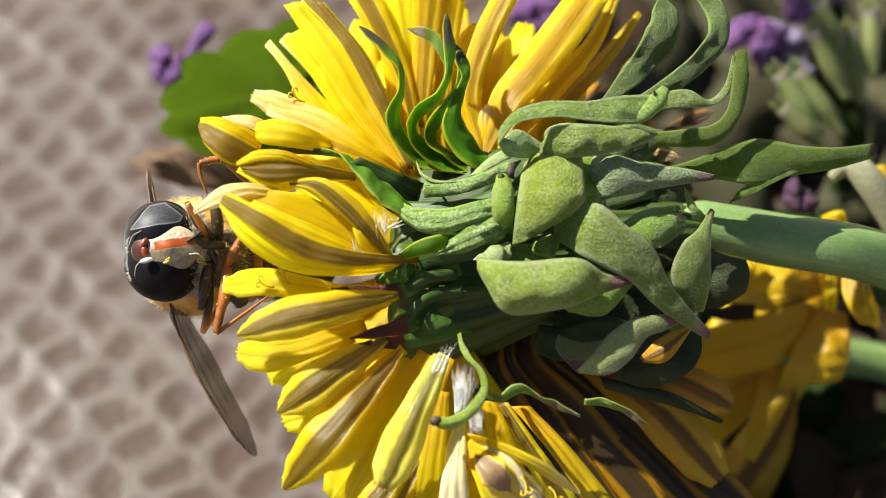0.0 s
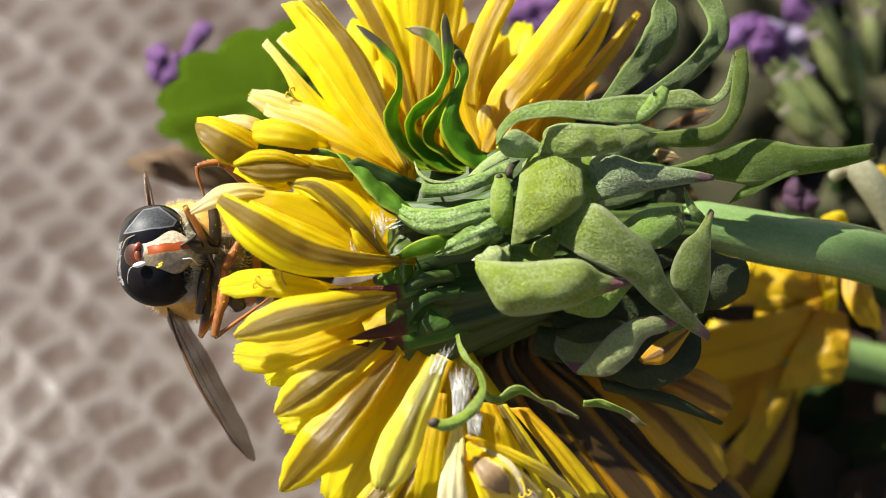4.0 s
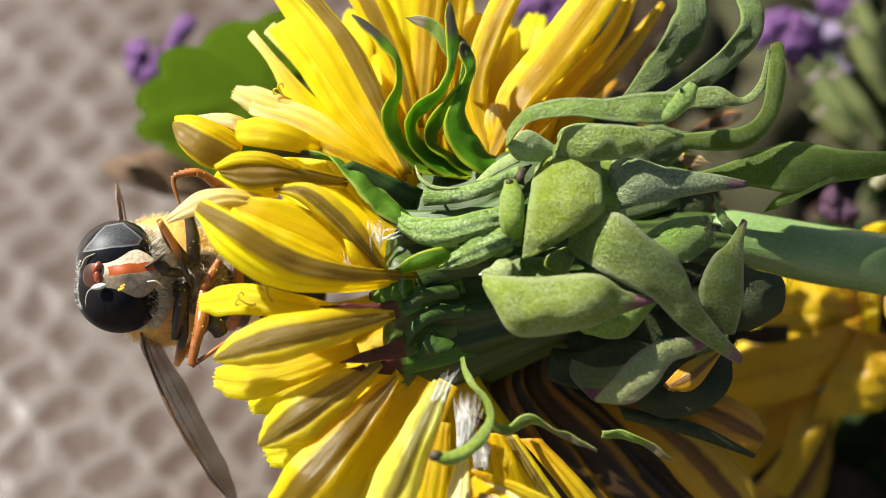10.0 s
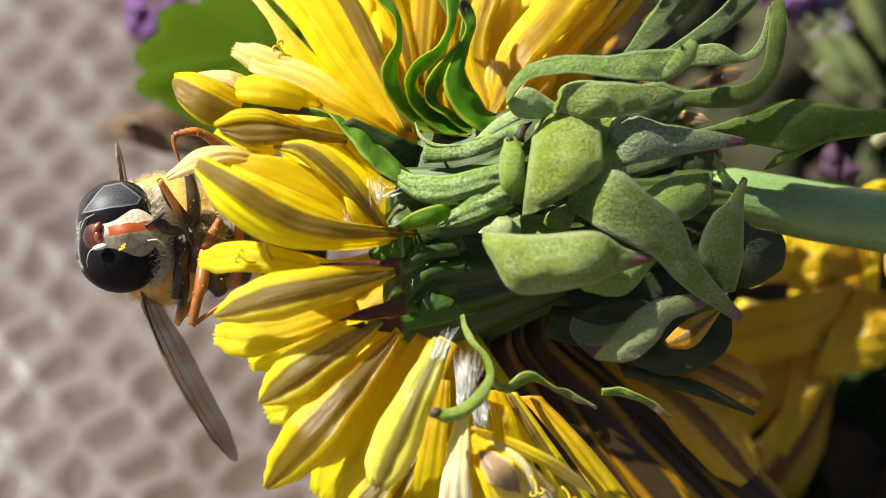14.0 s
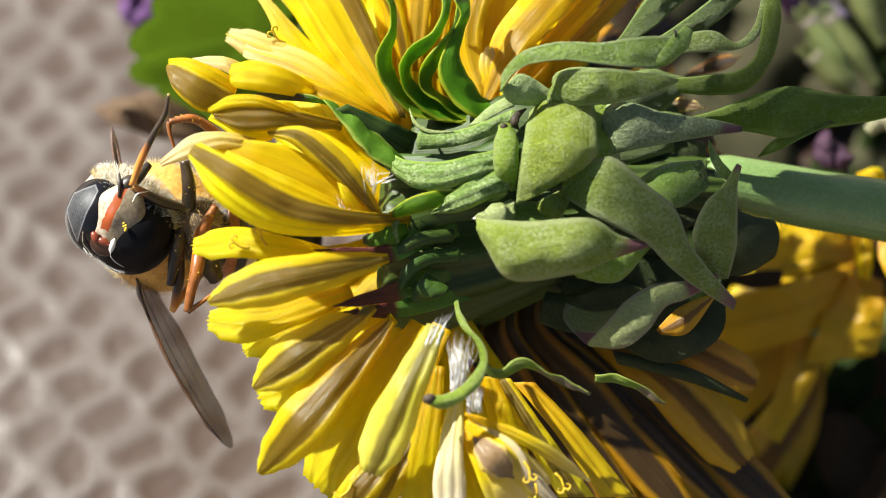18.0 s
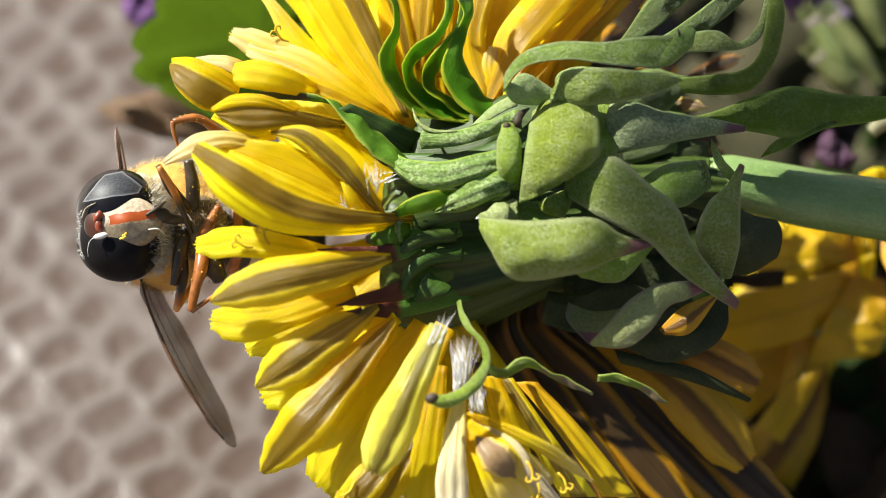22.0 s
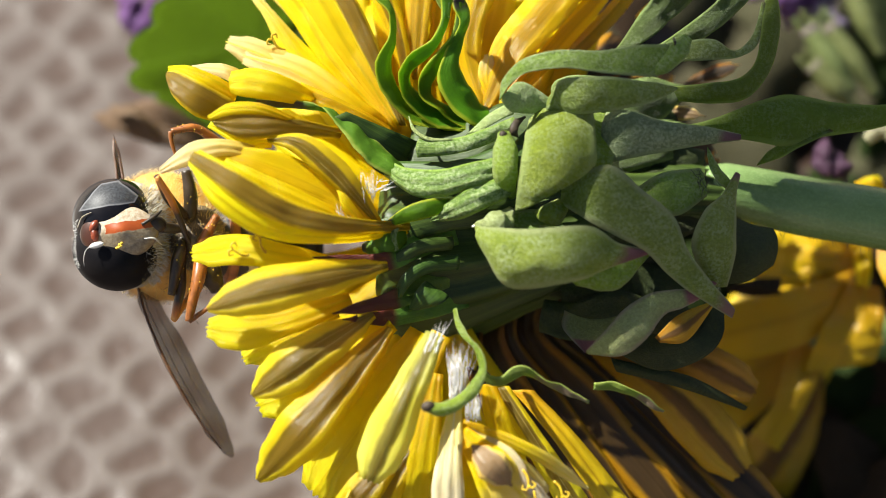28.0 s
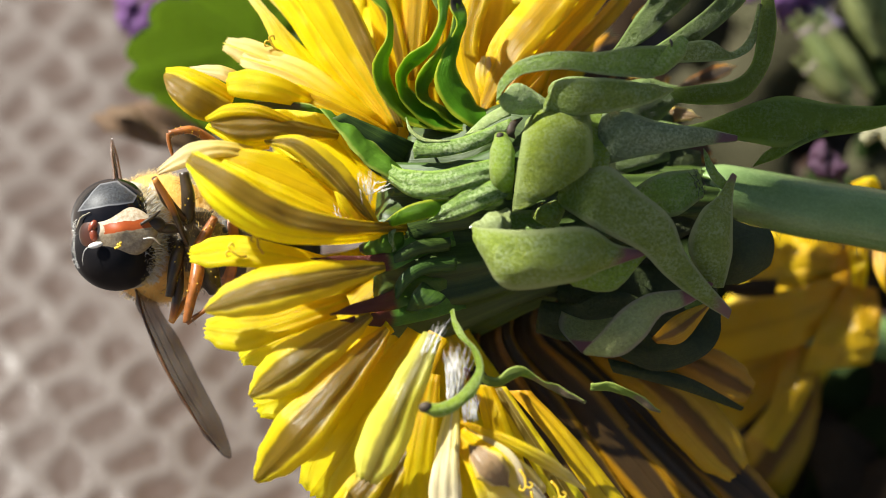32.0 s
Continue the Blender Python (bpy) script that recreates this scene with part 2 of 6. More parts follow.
BRACT_GLOW = green_material("bract_glowing", (0.16, 0.36, 0.012), (0.055, 0.165, 0.005), (0.09, 0.06, 0.06), 0.82, 0.62, 0.4, rim=(0.62, 0.66, 0.04), grain=0.35)
# near-black bract green, with the shade under the bracts put into the colour
BRACT_SHADE = green_material("bract_shaded", (0.032, 0.042, 0.007), (0.012, 0.018, 0.003), None, 0.9, 0.15, 0.6)
BRACT_RED = green_material("bract_red_tip", (0.12, 0.23, 0.025), (0.05, 0.11, 0.012), (0.12, 0.022, 0.014), 0.58, 0.2, 0.42, grain=0.35)
BRACT_BROWN = green_material("bract_brown_tip", (0.26, 0.36, 0.06), (0.11, 0.21, 0.018), (0.26, 0.19, 0.12), 0.62, 0.42, 0.45, rim=(0.40, 0.48, 0.10), grain=0.35)
# dark cup green, also put on bract pieces in place of shade
CUP_SHADE = green_material("cup_green_and_shade", (0.062, 0.11, 0.012), (0.026, 0.056, 0.006), None, 0.9, 0.04, 0.5, grain=0.15, ribbed=True)
STALK = green_material("stalk_green", (0.195, 0.305, 0.10), (0.115, 0.205, 0.052), None, 0.9, 0.12, 0.24, 0.4, 0.6)
LEAF = green_material("leaf_green", (0.066, 0.128, 0.003), (0.035, 0.076, 0.003), None, 0.9, 0.35, 0.5)
# LEAF_DARK, LEAF_SHADE, LEAF_MID: the deep shade round the bouquet is put into colour
LEAF_DARK = green_material("leaf_brown_shade", (0.036, 0.023, 0.014), (0.014, 0.010, 0.006), None, 0.9, 0.05, 0.8, 1.0, 0.05)
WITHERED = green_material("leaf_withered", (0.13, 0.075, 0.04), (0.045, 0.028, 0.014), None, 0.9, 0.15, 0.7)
LEAF_SHADE = green_material("leaf_green_shade", (0.018, 0.028, 0.007), (0.007, 0.012, 0.003), None, 0.9, 0.04, 0.8, 1.0, 0.05)
LEAF_MID = green_material("leaf_dull_shade", (0.056, 0.052, 0.026), (0.030, 0.029, 0.014), None, 0.9, 0.1, 0.7, 1.0, 0.15)
CALYX = green_material("calyx_green", (0.20, 0.23, 0.075), (0.11, 0.14, 0.045), (0.15, 0.10, 0.12), 0.9, 0.2)
VIOLET = green_material("violet_petal", (0.18, 0.075, 0.23), (0.10, 0.040, 0.13), None, 0.9, 0.0, 0.6)
DUSKY = green_material("dusky_petal", (0.050, 0.016, 0.040), (0.020, 0.008, 0.018), None, 0.9, 0.05, 0.6)
BUD_CREAM = green_material("bud_cream", (0.30, 0.27, 0.17), (0.17, 0.16, 0.09), None, 0.9, 0.15, 0.6)
LILAC = green_material("lilac_petal", (0.30, 0.24, 0.36), (0.18, 0.13, 0.24), None, 0.9, 0.0, 0.6)


def plain(name, colour, other, scale=900, rough=0.5, spec=0.5, bump=0.4, dist=0.00005, coat=0.0, metal=0.0):
    k = Mat(name, rough, spec)
    a = k.noise(scale, 5, 0.62)
    k.color(k.ramp(a, (0.32, other), (0.68, colour)))
    k.bump(k.noise(scale * 4, 4, 0.6), bump, dist)
    k.b.inputs["Coat Weight"].default_value = coat
    k.b.inputs["Metallic"].default_value = metal
    return k.m


FACE = plain("face_cream", (0.62, 0.55, 0.42), (0.42, 0.33, 0.20), 1800, 0.45, 0.4, 0.5)
RED = plain("face_red", (0.30, 0.055, 0.018), (0.15, 0.03, 0.012), 1500, 0.35, 0.5)
DARK = plain("body_dark", (0.05, 0.035, 0.02), (0.015, 0.012, 0.01), 1500, 0.4, 0.5)
THORAX = plain("thorax_tan", (0.74, 0.42, 0.10), (0.56, 0.28, 0.05), 900, 0.5, 0.4, 0.7, 0.00008)
CHEEK = plain("cheek_grey", (0.60, 0.54, 0.42), (0.22, 0.18, 0.11), 1400, 0.5, 0.4, 0.7, 0.00008)
BREAST = plain("breast_dark", (0.17, 0.12, 0.07), (0.04, 0.03, 0.02), 1400, 0.5, 0.4, 0.7, 0.00008)
HAIR = plain("hair_gold", (0.80, 0.64, 0.30), (0.60, 0.42, 0.13), 900, 0.5, 0.4)
LEG = plain("leg_orange", (0.38, 0.13, 0.025), (0.17, 0.055, 0.012), 1200, 0.35, 0.5)
LEG_BROWN = plain("vein_brown", (0.14, 0.06, 0.025), (0.06, 0.028, 0.014), 1200, 0.35, 0.5)
LEG_DARK = plain("leg_dark", (0.05, 0.032, 0.015), (0.02, 0.014, 0.008), 1200, 0.35, 0.5)
PINCHED = plain("tip_shrivelled", (0.085, 0.06, 0.035), (0.03, 0.022, 0.014), 1500, 0.6, 0.3)
POLLEN = plain("pollen", (0.85, 0.62, 0.08), (0.6, 0.4, 0.03), 2000, 0.6, 0.3)


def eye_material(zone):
    """Nearly black eye; the upper one has a sharply bounded, rougher grey zone with a paler edge."""
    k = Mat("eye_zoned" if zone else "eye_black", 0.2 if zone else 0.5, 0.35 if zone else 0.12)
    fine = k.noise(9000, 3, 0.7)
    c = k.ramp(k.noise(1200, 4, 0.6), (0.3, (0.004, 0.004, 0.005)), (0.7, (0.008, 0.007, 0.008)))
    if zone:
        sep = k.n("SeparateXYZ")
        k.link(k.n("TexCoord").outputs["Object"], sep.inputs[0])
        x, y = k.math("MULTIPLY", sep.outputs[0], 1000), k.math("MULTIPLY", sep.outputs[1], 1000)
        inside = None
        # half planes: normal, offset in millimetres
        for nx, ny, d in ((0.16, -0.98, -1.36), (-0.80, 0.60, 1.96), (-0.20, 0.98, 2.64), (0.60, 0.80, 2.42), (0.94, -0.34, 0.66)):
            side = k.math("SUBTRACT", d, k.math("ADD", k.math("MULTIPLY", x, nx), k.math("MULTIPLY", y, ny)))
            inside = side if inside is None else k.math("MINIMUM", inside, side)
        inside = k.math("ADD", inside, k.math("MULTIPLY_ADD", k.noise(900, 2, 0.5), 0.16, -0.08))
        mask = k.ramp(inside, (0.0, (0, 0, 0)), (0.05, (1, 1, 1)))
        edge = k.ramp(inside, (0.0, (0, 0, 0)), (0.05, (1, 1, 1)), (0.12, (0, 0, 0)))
        specks = k.mix(k.ramp(fine, (0.35, (0, 0, 0)), (0.7, (1, 1, 1))), (0.018, 0.019, 0.021), (0.062, 0.065, 0.07))
        c = k.mix(mask, c, specks)
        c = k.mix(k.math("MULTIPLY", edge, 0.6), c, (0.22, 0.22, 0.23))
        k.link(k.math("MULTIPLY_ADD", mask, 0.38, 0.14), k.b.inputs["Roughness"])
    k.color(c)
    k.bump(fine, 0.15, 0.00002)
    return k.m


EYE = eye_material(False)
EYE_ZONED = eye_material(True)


def face_material():
    """Cream face with a dark shiny brow, a red brown stripe down its middle and shade painted below it."""
    k = Mat("fly_face", 0.32, 0.5)
    sep = k.n("SeparateXYZ")
    k.link(k.n("TexCoord").outputs["Object"], sep.inputs[0])
    n = k.noise(1600, 4, 0.6)
    hair = k.noise(5200, 3, 0.7)
    x = k.math("ADD", sep.outputs[0], k.math("MULTIPLY_ADD", n, 0.0006, -0.0003))
    y = k.math("SUBTRACT", k.math("SUBTRACT", sep.outputs[1], 0.00026), k.math("MULTIPLY", sep.outputs[0], 0.16))
    y = k.math("ADD", y, k.math("MULTIPLY_ADD", n, 0.0003, -0.00015))
    cream = k.mix(k.ramp(hair, (0.35, (0, 0, 0)), (0.65, (1, 1, 1))), (0.32, 0.235, 0.14), (0.54, 0.46, 0.35))
    # the shade under the stripe's ridge, painted as a darker cream
    shade_below = k.mix(k.ramp(hair, (0.35, (0, 0, 0)), (0.65, (1, 1, 1))), (0.17, 0.125, 0.075), (0.29, 0.235, 0.155))
    c = k.mix(k.ramp(k.math("MULTIPLY", y, -1000), (0.12, (0, 0, 0)), (0.30, (1, 1, 1))), cream, shade_below)
    stripe = k.math("MULTIPLY", k.math("LESS_THAN", k.math("ABSOLUTE", y), 0.00024), k.math("GREATER_THAN", x, -0.0001))
    c = k.mix(stripe, c, k.mix(n, (0.20, 0.03, 0.008), (0.42, 0.095, 0.015)))
    brow = k.ramp(k.math("MULTIPLY_ADD", x, 1000, 1.9), (0.3, (0.016, 0.010, 0.008)), (0.9, (0.060, 0.020, 0.010)))
    c = k.mix(k.math("LESS_THAN", k.math("SUBTRACT", x, k.math("MULTIPLY", sep.outputs[1], 0.25)), -0.00055), c, brow)
    k.color(c)
    k.bump(n, 0.3, 0.00003)
    return k.m


FLY_FACE = face_material()
WHITE = plain("hair_white", (0.80, 0.79, 0.74), (0.62, 0.60, 0.55), 900, 0.5, 0.4)


def wing_material():
    k = Mat("wing_membrane", 0.22, 0.6)
    x, y, uvs = k.uv()
    c = k.ramp(k.noise(600, 3, 0.6), (0.35, (0.10, 0.058, 0.035)), (0.7, (0.18, 0.115, 0.075)))
    k.color(c)
    k.b.inputs["Alpha"].default_value = 0.5
    k.bump(k.noise(2500, 3, 0.6), 0.4, 0.00004)
    return k.m


WING = wing_material()


def mat_material():
    k = Mat("table_mat", 0.4, 0.45)
    at = k.n("Attribute")
    at.attribute_name = "ridge"
    big = k.noise(90, 4, 0.6)
    small = k.noise(1500, 4, 0.6)
    h = k.math("ADD", at.outputs["Fac"], k.math("MULTIPLY_ADD", small, 0.3, -0.15))
    c = k.ramp(h, (0.05, (0.056, 0.0315, 0.0205)), (0.45, (0.067, 0.0455, 0.0345)), (0.9, (0.112, 0.089, 0.075)))
    c = k.mix(k.ramp(big, (0.4, (0, 0, 0)), (0.75, (0.5, 0.5, 0.5))), c, (0.058, 0.038, 0.028))
    k.color(c)
    k.bump(small, 0.3, 0.0002)
    return k.m


MAT = mat_material()
BOARD = plain("table_board", (0.34, 0.26, 0.20), (0.24, 0.18, 0.14), 60, 0.6, 0.3, 0.3, 0.0003)

# ---- building helpers ----
ORIGIN = {}


def thing(name, at, label, category, group="", kind=""):
    ob = new(name)
    ob.empty_display_size = 0.002
    ob.matrix_world = BASE @ Matrix.Translation(Vector(at) * 0.001)
    ORIGIN[ob] = Vector(at)
    return tagged(ob, label, category, group, kind)


def part(name, bm, material, parent, label="", at=None, smooth=True):
    """Links a bmesh in flower-frame millimetres as one mesh under its thing or part."""
    home = Vector(at) if at is not None else ORIGIN[parent]
    me = bpy.data.meshes.new(name)
    bmesh.ops.transform(bm, matrix=Matrix.Scale(0.001, 4) @ Matrix.Translation(-home), verts=bm.verts)
    bm.to_mesh(me)
    bm.free()
    if smooth:
        me.shade_smooth()
    me.materials.append(material)
    ob = new(name, me)
    ob.parent = parent
    ob.location = (home - ORIGIN[parent]) * 0.001
    ORIGIN[ob] = home
    if label:
        tagged(ob, label)
    return ob


def curve_points(pts, n):
    """n + 1 places along a smooth line through pts."""
    p = [Vector(q) for q in pts]
    p = [2 * p[0] - p[1]] + p + [2 * p[-1] - p[-2]]
    out = []
    spans = len(p) - 3
    for i in range(n + 1):
        f = i / n * spans
        j = min(int(f), spans - 1)
        t = f - j
        a, b, c, d = p[j:j + 4]
        out.append(0.5 * (2 * b + (c - a) * t + (2 * a - 5 * b + 4 * c - d) * t * t + (3 * b - a - 3 * c + d) * t ** 3))
    return out


PROFILE = {
    "petal": ((0, 0.42), (0.3, 0.72), (0.65, 1.0), (0.88, 0.94), (1, 0.55)),
    "bract": ((0, 0.85), (0.3, 1.0), (0.6, 0.86), (0.85, 0.5), (1, 0.06)),
    "strap": ((0, 0.7), (0.3, 1.0), (0.75, 0.9), (1, 0.25)),
    "point": ((0, 0.2), (0.12, 0.52), (0.3, 0.82), (0.58, 1.0), (0.82, 0.76), (0.94, 0.42), (1, 0.14)),
    "even": ((0, 1.0), (1, 1.0)),
    "lens": ((0, 0.1), (0.2, 0.7), (0.5, 1.0), (0.8, 0.75), (1, 0.08)),
    "wide": ((0, 0.35), (0.4, 0.75), (0.8, 1.0), (1, 0.92)),
}


def at_profile(stops, t):
    for (a, x), (b, y) in zip(stops, stops[1:]):
        if t <= b:
            f = (t - a) / (b - a)
            f = f * f * (3 - 2 * f)
            return x + (y - x) * f
    return stops[-1][1]


def ribbon(pts, width, face=(0, 0, 1), roll=(0, 0), cup=0.18, thick=0.14, shape="petal", n=18, m=8, pleat=0.0, tooth=0.0, wave=0.0, seed=0, rough=0.05, grain=0.8, fold=0.0):
    """A leaf, floret or bract: a curved blade of two skins along pts. face: where its outer side looks (at the root, or root and tip)."""
    bm = bmesh.new()
    uv = bm.loops.layers.uv.new("UVMap")
    line = curve_points(pts, n)
    f0, f1 = (Vector(face[0]), Vector(face[1])) if isinstance(face[0], (tuple, list, Vector)) else (Vector(face), Vector(face))
    stops = PROFILE[shape] if isinstance(shape, str) else shape
    rows = []
    last = None
    for i, p in enumerate(line):
        t = i / n
        way = (line[min(i + 1, n)] - line[max(i - 1, 0)]).normalized()
        side = way.cross(f0.lerp(f1, t))
        if side.length < 0.15 and last is not None:
            side = last - way * last.dot(way)
        side.normalize()
        side = Matrix.Rotation(radians(roll[0] + (roll[1] - roll[0]) * t), 3, way) @ side
        if last is not None and side.dot(last) < -0.2:
            side = -side
        last = side
        up = side.cross(way).normalized()
        half = width * at_profile(stops, t) / 2
        ring = []
        for skin in (1, -1):
            line_row = []
            for j in range(m + 1):
                s = j / m * 2 - 1
                drop = -cup * half * 2 * s * s + pleat * math.cos(s * math.pi * 3) * min(1, half)
                drop += rough * noise.noise((p + side * (-s * half)) * grain + Vector((seed * 3.1, 0, 0))) * 2 - fold * half * abs(s)
                drop += wave * half * math.sin(t * 9 + seed + s * 1.3) * abs(s)
                q = p + side * (-s * half) + up * (drop + skin * thick / 2 * (1 - 0.6 * abs(s) ** 3))
                if tooth and i == n:
                    q += way * tooth * abs(math.sin((s + 1) / 2 * math.pi * 5)) * (1 - 0.3 * abs(s))
                line_row.append(bm.verts.new(q))
            ring.append(line_row)
        rows.append(ring)

    def quad(vs, uvs):
        f = bm.faces.new(vs)
        for loop, c in zip(f.loops, uvs):
            loop[uv].uv = c

    for i in range(n):
        ta, tb = i / n, (i + 1) / n
        for j in range(m):
            a, b = j / m, (j + 1) / m
            o, q = rows[i], rows[i + 1]
            quad((o[0][j], q[0][j], q[0][j + 1], o[0][j + 1]), ((a, ta), (a, tb), (b, tb), (b, ta)))
            quad((o[1][j], o[1][j + 1], q[1][j + 1], q[1][j]), ((a + 2, ta), (b + 2, ta), (b + 2, tb), (a + 2, tb)))
        for j in (0, m):
            o, q = rows[i], rows[i + 1]
            vs = (o[0][j], o[1][j], q[1][j], q[0][j])
            quad(vs if j == 0 else vs[::-1], ((j / m, ta),) * 2 + ((j / m, tb),) * 2)
    for i in (0, n):
        for j in range(m):
            o = rows[i]
            vs = (o[0][j], o[0][j + 1], o[1][j + 1], o[1][j])
            quad(vs if i == 0 else vs[::-1], ((j / m, i / n),) * 4)
    bmesh.ops.recalc_face_normals(bm, faces=bm.faces)
    return bm


def blade(one, other, bulge=0.25, thick=0.1, n=26, m=10, rough=0.05, grain=1.0, curl=0.0, wave=0.0, seed=0, pleat=0.0):
    """A leaf spread between two edges, each a smooth line from root to tip; bulge lifts its middle, curl turns its edges up."""
    bm = bmesh.new()
    uv = bm.loops.layers.uv.new("UVMap")
    left, right = curve_points(one, n), curve_points(other, n)
    middle = [(a + b) / 2 for a, b in zip(left, right)]
    skins = []
    for i in range(n + 1):
        way = (middle[min(i + 1, n)] - middle[max(i - 1, 0)]).normalized()
        across = right[i] - left[i]
        up = across.cross(way)
        up = up.normalized() if up.length > 1e-6 else Vector((0, 0, 1))
        if up.z < 0:
            up = -up
        reach = across.length
        row = ([], [])
        for j in range(m + 1):
            s = j / m
            c = 4 * s * (1 - s)
            p = left[i].lerp(right[i], s)
            lift = bulge * reach * c + rough * 2 * noise.noise(p * grain + Vector((seed * 3.1, 0, 0))) * min(1, reach)
            lift += rough * 0.8 * noise.noise(p * grain * 3.1 + Vector((seed, 7, 0))) * min(1, reach)
            lift += curl * reach * abs(2 * s - 1) ** 4 + wave * math.sin(i / n * 11 + seed) * (2 * s - 1) + pleat * math.cos(s * math.pi * 5)
            t = thick / 2 * min(1, 0.25 + 0.75 * c) * min(1, 0.3 + reach)
            row[0].append(bm.verts.new(p + up * (lift + t)))
            row[1].append(bm.verts.new(p + up * (lift - t)))
        skins.append(row)

    def quad(vs, uvs):
        f = bm.faces.new(vs)
        for loop, c in zip(f.loops, uvs):
            loop[uv].uv = c

    for i in range(n):
        ta, tb = i / n, (i + 1) / n
        o, q = skins[i], skins[i + 1]
        for j in range(m):
            a, b = j / m, (j + 1) / m
            quad((o[0][j], q[0][j], q[0][j + 1], o[0][j + 1]), ((a, ta), (a, tb), (b, tb), (b, ta)))
            quad((o[1][j], o[1][j + 1], q[1][j + 1], q[1][j]), ((a + 2, ta), (b + 2, ta), (b + 2, tb), (a + 2, tb)))
        for j in (0, m):
            quad((o[0][j], o[1][j], q[1][j], q[0][j]), ((j / m, ta),) * 2 + ((j / m, tb),) * 2)
    for i in (0, n):
        o = skins[i]
        for j in range(m):
            quad((o[0][j], o[0][j + 1], o[1][j + 1], o[1][j]), ((j / m, i / n),) * 4)
    bmesh.ops.recalc_face_normals(bm, faces=bm.faces)
    return bm


def tube(pts, radii, n=16, m=10, flat=1.0, face=(0, 0, 1)):
    """A round limb along pts, with its radius at the points given."""
    bm = bmesh.new()
    uv = bm.loops.layers.uv.new("UVMap")
    line = curve_points(pts, n)
    spots = [(i / (len(radii) - 1), r) for i, r in enumerate(radii)]
    rings = []
    for i, p in enumerate(line):
        way = (line[min(i + 1, n)] - line[max(i - 1, 0)]).normalized()
        side = way.cross(Vector(face)).normalized()
        up = side.cross(way)
        r = at_profile(spots, i / n)
        rings.append([bm.verts.new(p + side * r * math.cos(2 * math.pi * j / m) + up * r * flat * math.sin(2 * math.pi * j / m)) for j in range(m)])
    for i in range(n):
        for j in range(m):
            f = bm.faces.new((rings[i][j], rings[i][(j + 1) % m], rings[i + 1][(j + 1) % m], rings[i + 1][j]))
            for loop, c in zip(f.loops, ((j / m, i / n), ((j + 1) / m, i / n), ((j + 1) / m, (i + 1) / n), (j / m, (i + 1) / n))):
                loop[uv].uv = c
    bm.faces.new(rings[0])
    bm.faces.new(rings[-1][::-1])
    bmesh.ops.recalc_face_normals(bm, faces=bm.faces)
    return bm


def blob(center, radii, turn=(0, 0, 0), u=24, v=16, shape=None):
    """An egg round center; shape may push its points about."""
    bm = bmesh.new()
    bmesh.ops.create_uvsphere(bm, u_segments=u, v_segments=v, radius=1)
    if shape:
        for vert in bm.verts:
            vert.co = shape(vert.co.copy())
    m = Matrix.Translation(center) @ Euler([radians(a) for a in turn]).to_matrix().to_4x4() @ Matrix.Diagonal((*radii, 1))
    bmesh.ops.transform(bm, matrix=m, verts=bm.verts)
    return bm


def join(*meshes):
    """One bmesh out of several."""
    whole = bmesh.new()
    for bm in meshes:
        me = bpy.data.meshes.new("piece")
        bm.to_mesh(me)
        bm.free()
        whole.from_mesh(me)
        bpy.data.meshes.remove(me)
    return whole


def hairs(spots, length, thick=0.02, bend=0.2, seed=1):
    """Fine bristles: spots are pairs of root and direction."""
    rng = random.Random(seed)
    verts, faces = [], []
    for root, way in spots:
        root, way = Vector(root), Vector(way).normalized()
        side = way.orthogonal().normalized()
        up = way.cross(side)
        tilt = (side * rng.uniform(-1, 1) + up * rng.uniform(-1, 1)) * bend
        size = length * rng.uniform(0.6, 1.2)
        mid, tip = root + (way + tilt * 0.5) * size * 0.5, root + (way + tilt).normalized() * size
        k = len(verts)
        for c, r in ((root, thick), (mid, thick * 0.7)):
            verts += [c + side * r, c - side * r * 0.5 + up * r * 0.87, c - side * r * 0.5 - up * r * 0.87]
        verts.append(tip)
        for a in range(3):
            b = (a + 1) % 3
            faces += [(k + a, k + b, k + 3 + b, k + 3 + a), (k + 3 + a, k + 3 + b, k + 6)]
    me = bpy.data.meshes.new("piece")
    me.from_pydata([v[:] for v in verts], [], faces)
    bm = bmesh.new()
    bm.from_mesh(me)
    bpy.data.meshes.remove(me)
    return bm


def on_table(u, v, z):
    """A place z millimetres over the table, in the flower frame."""
    return Vector((u, v, (z - 26 - math.cos(TILT) * v) / math.sin(TILT)))


# ---- the table and its mat ----


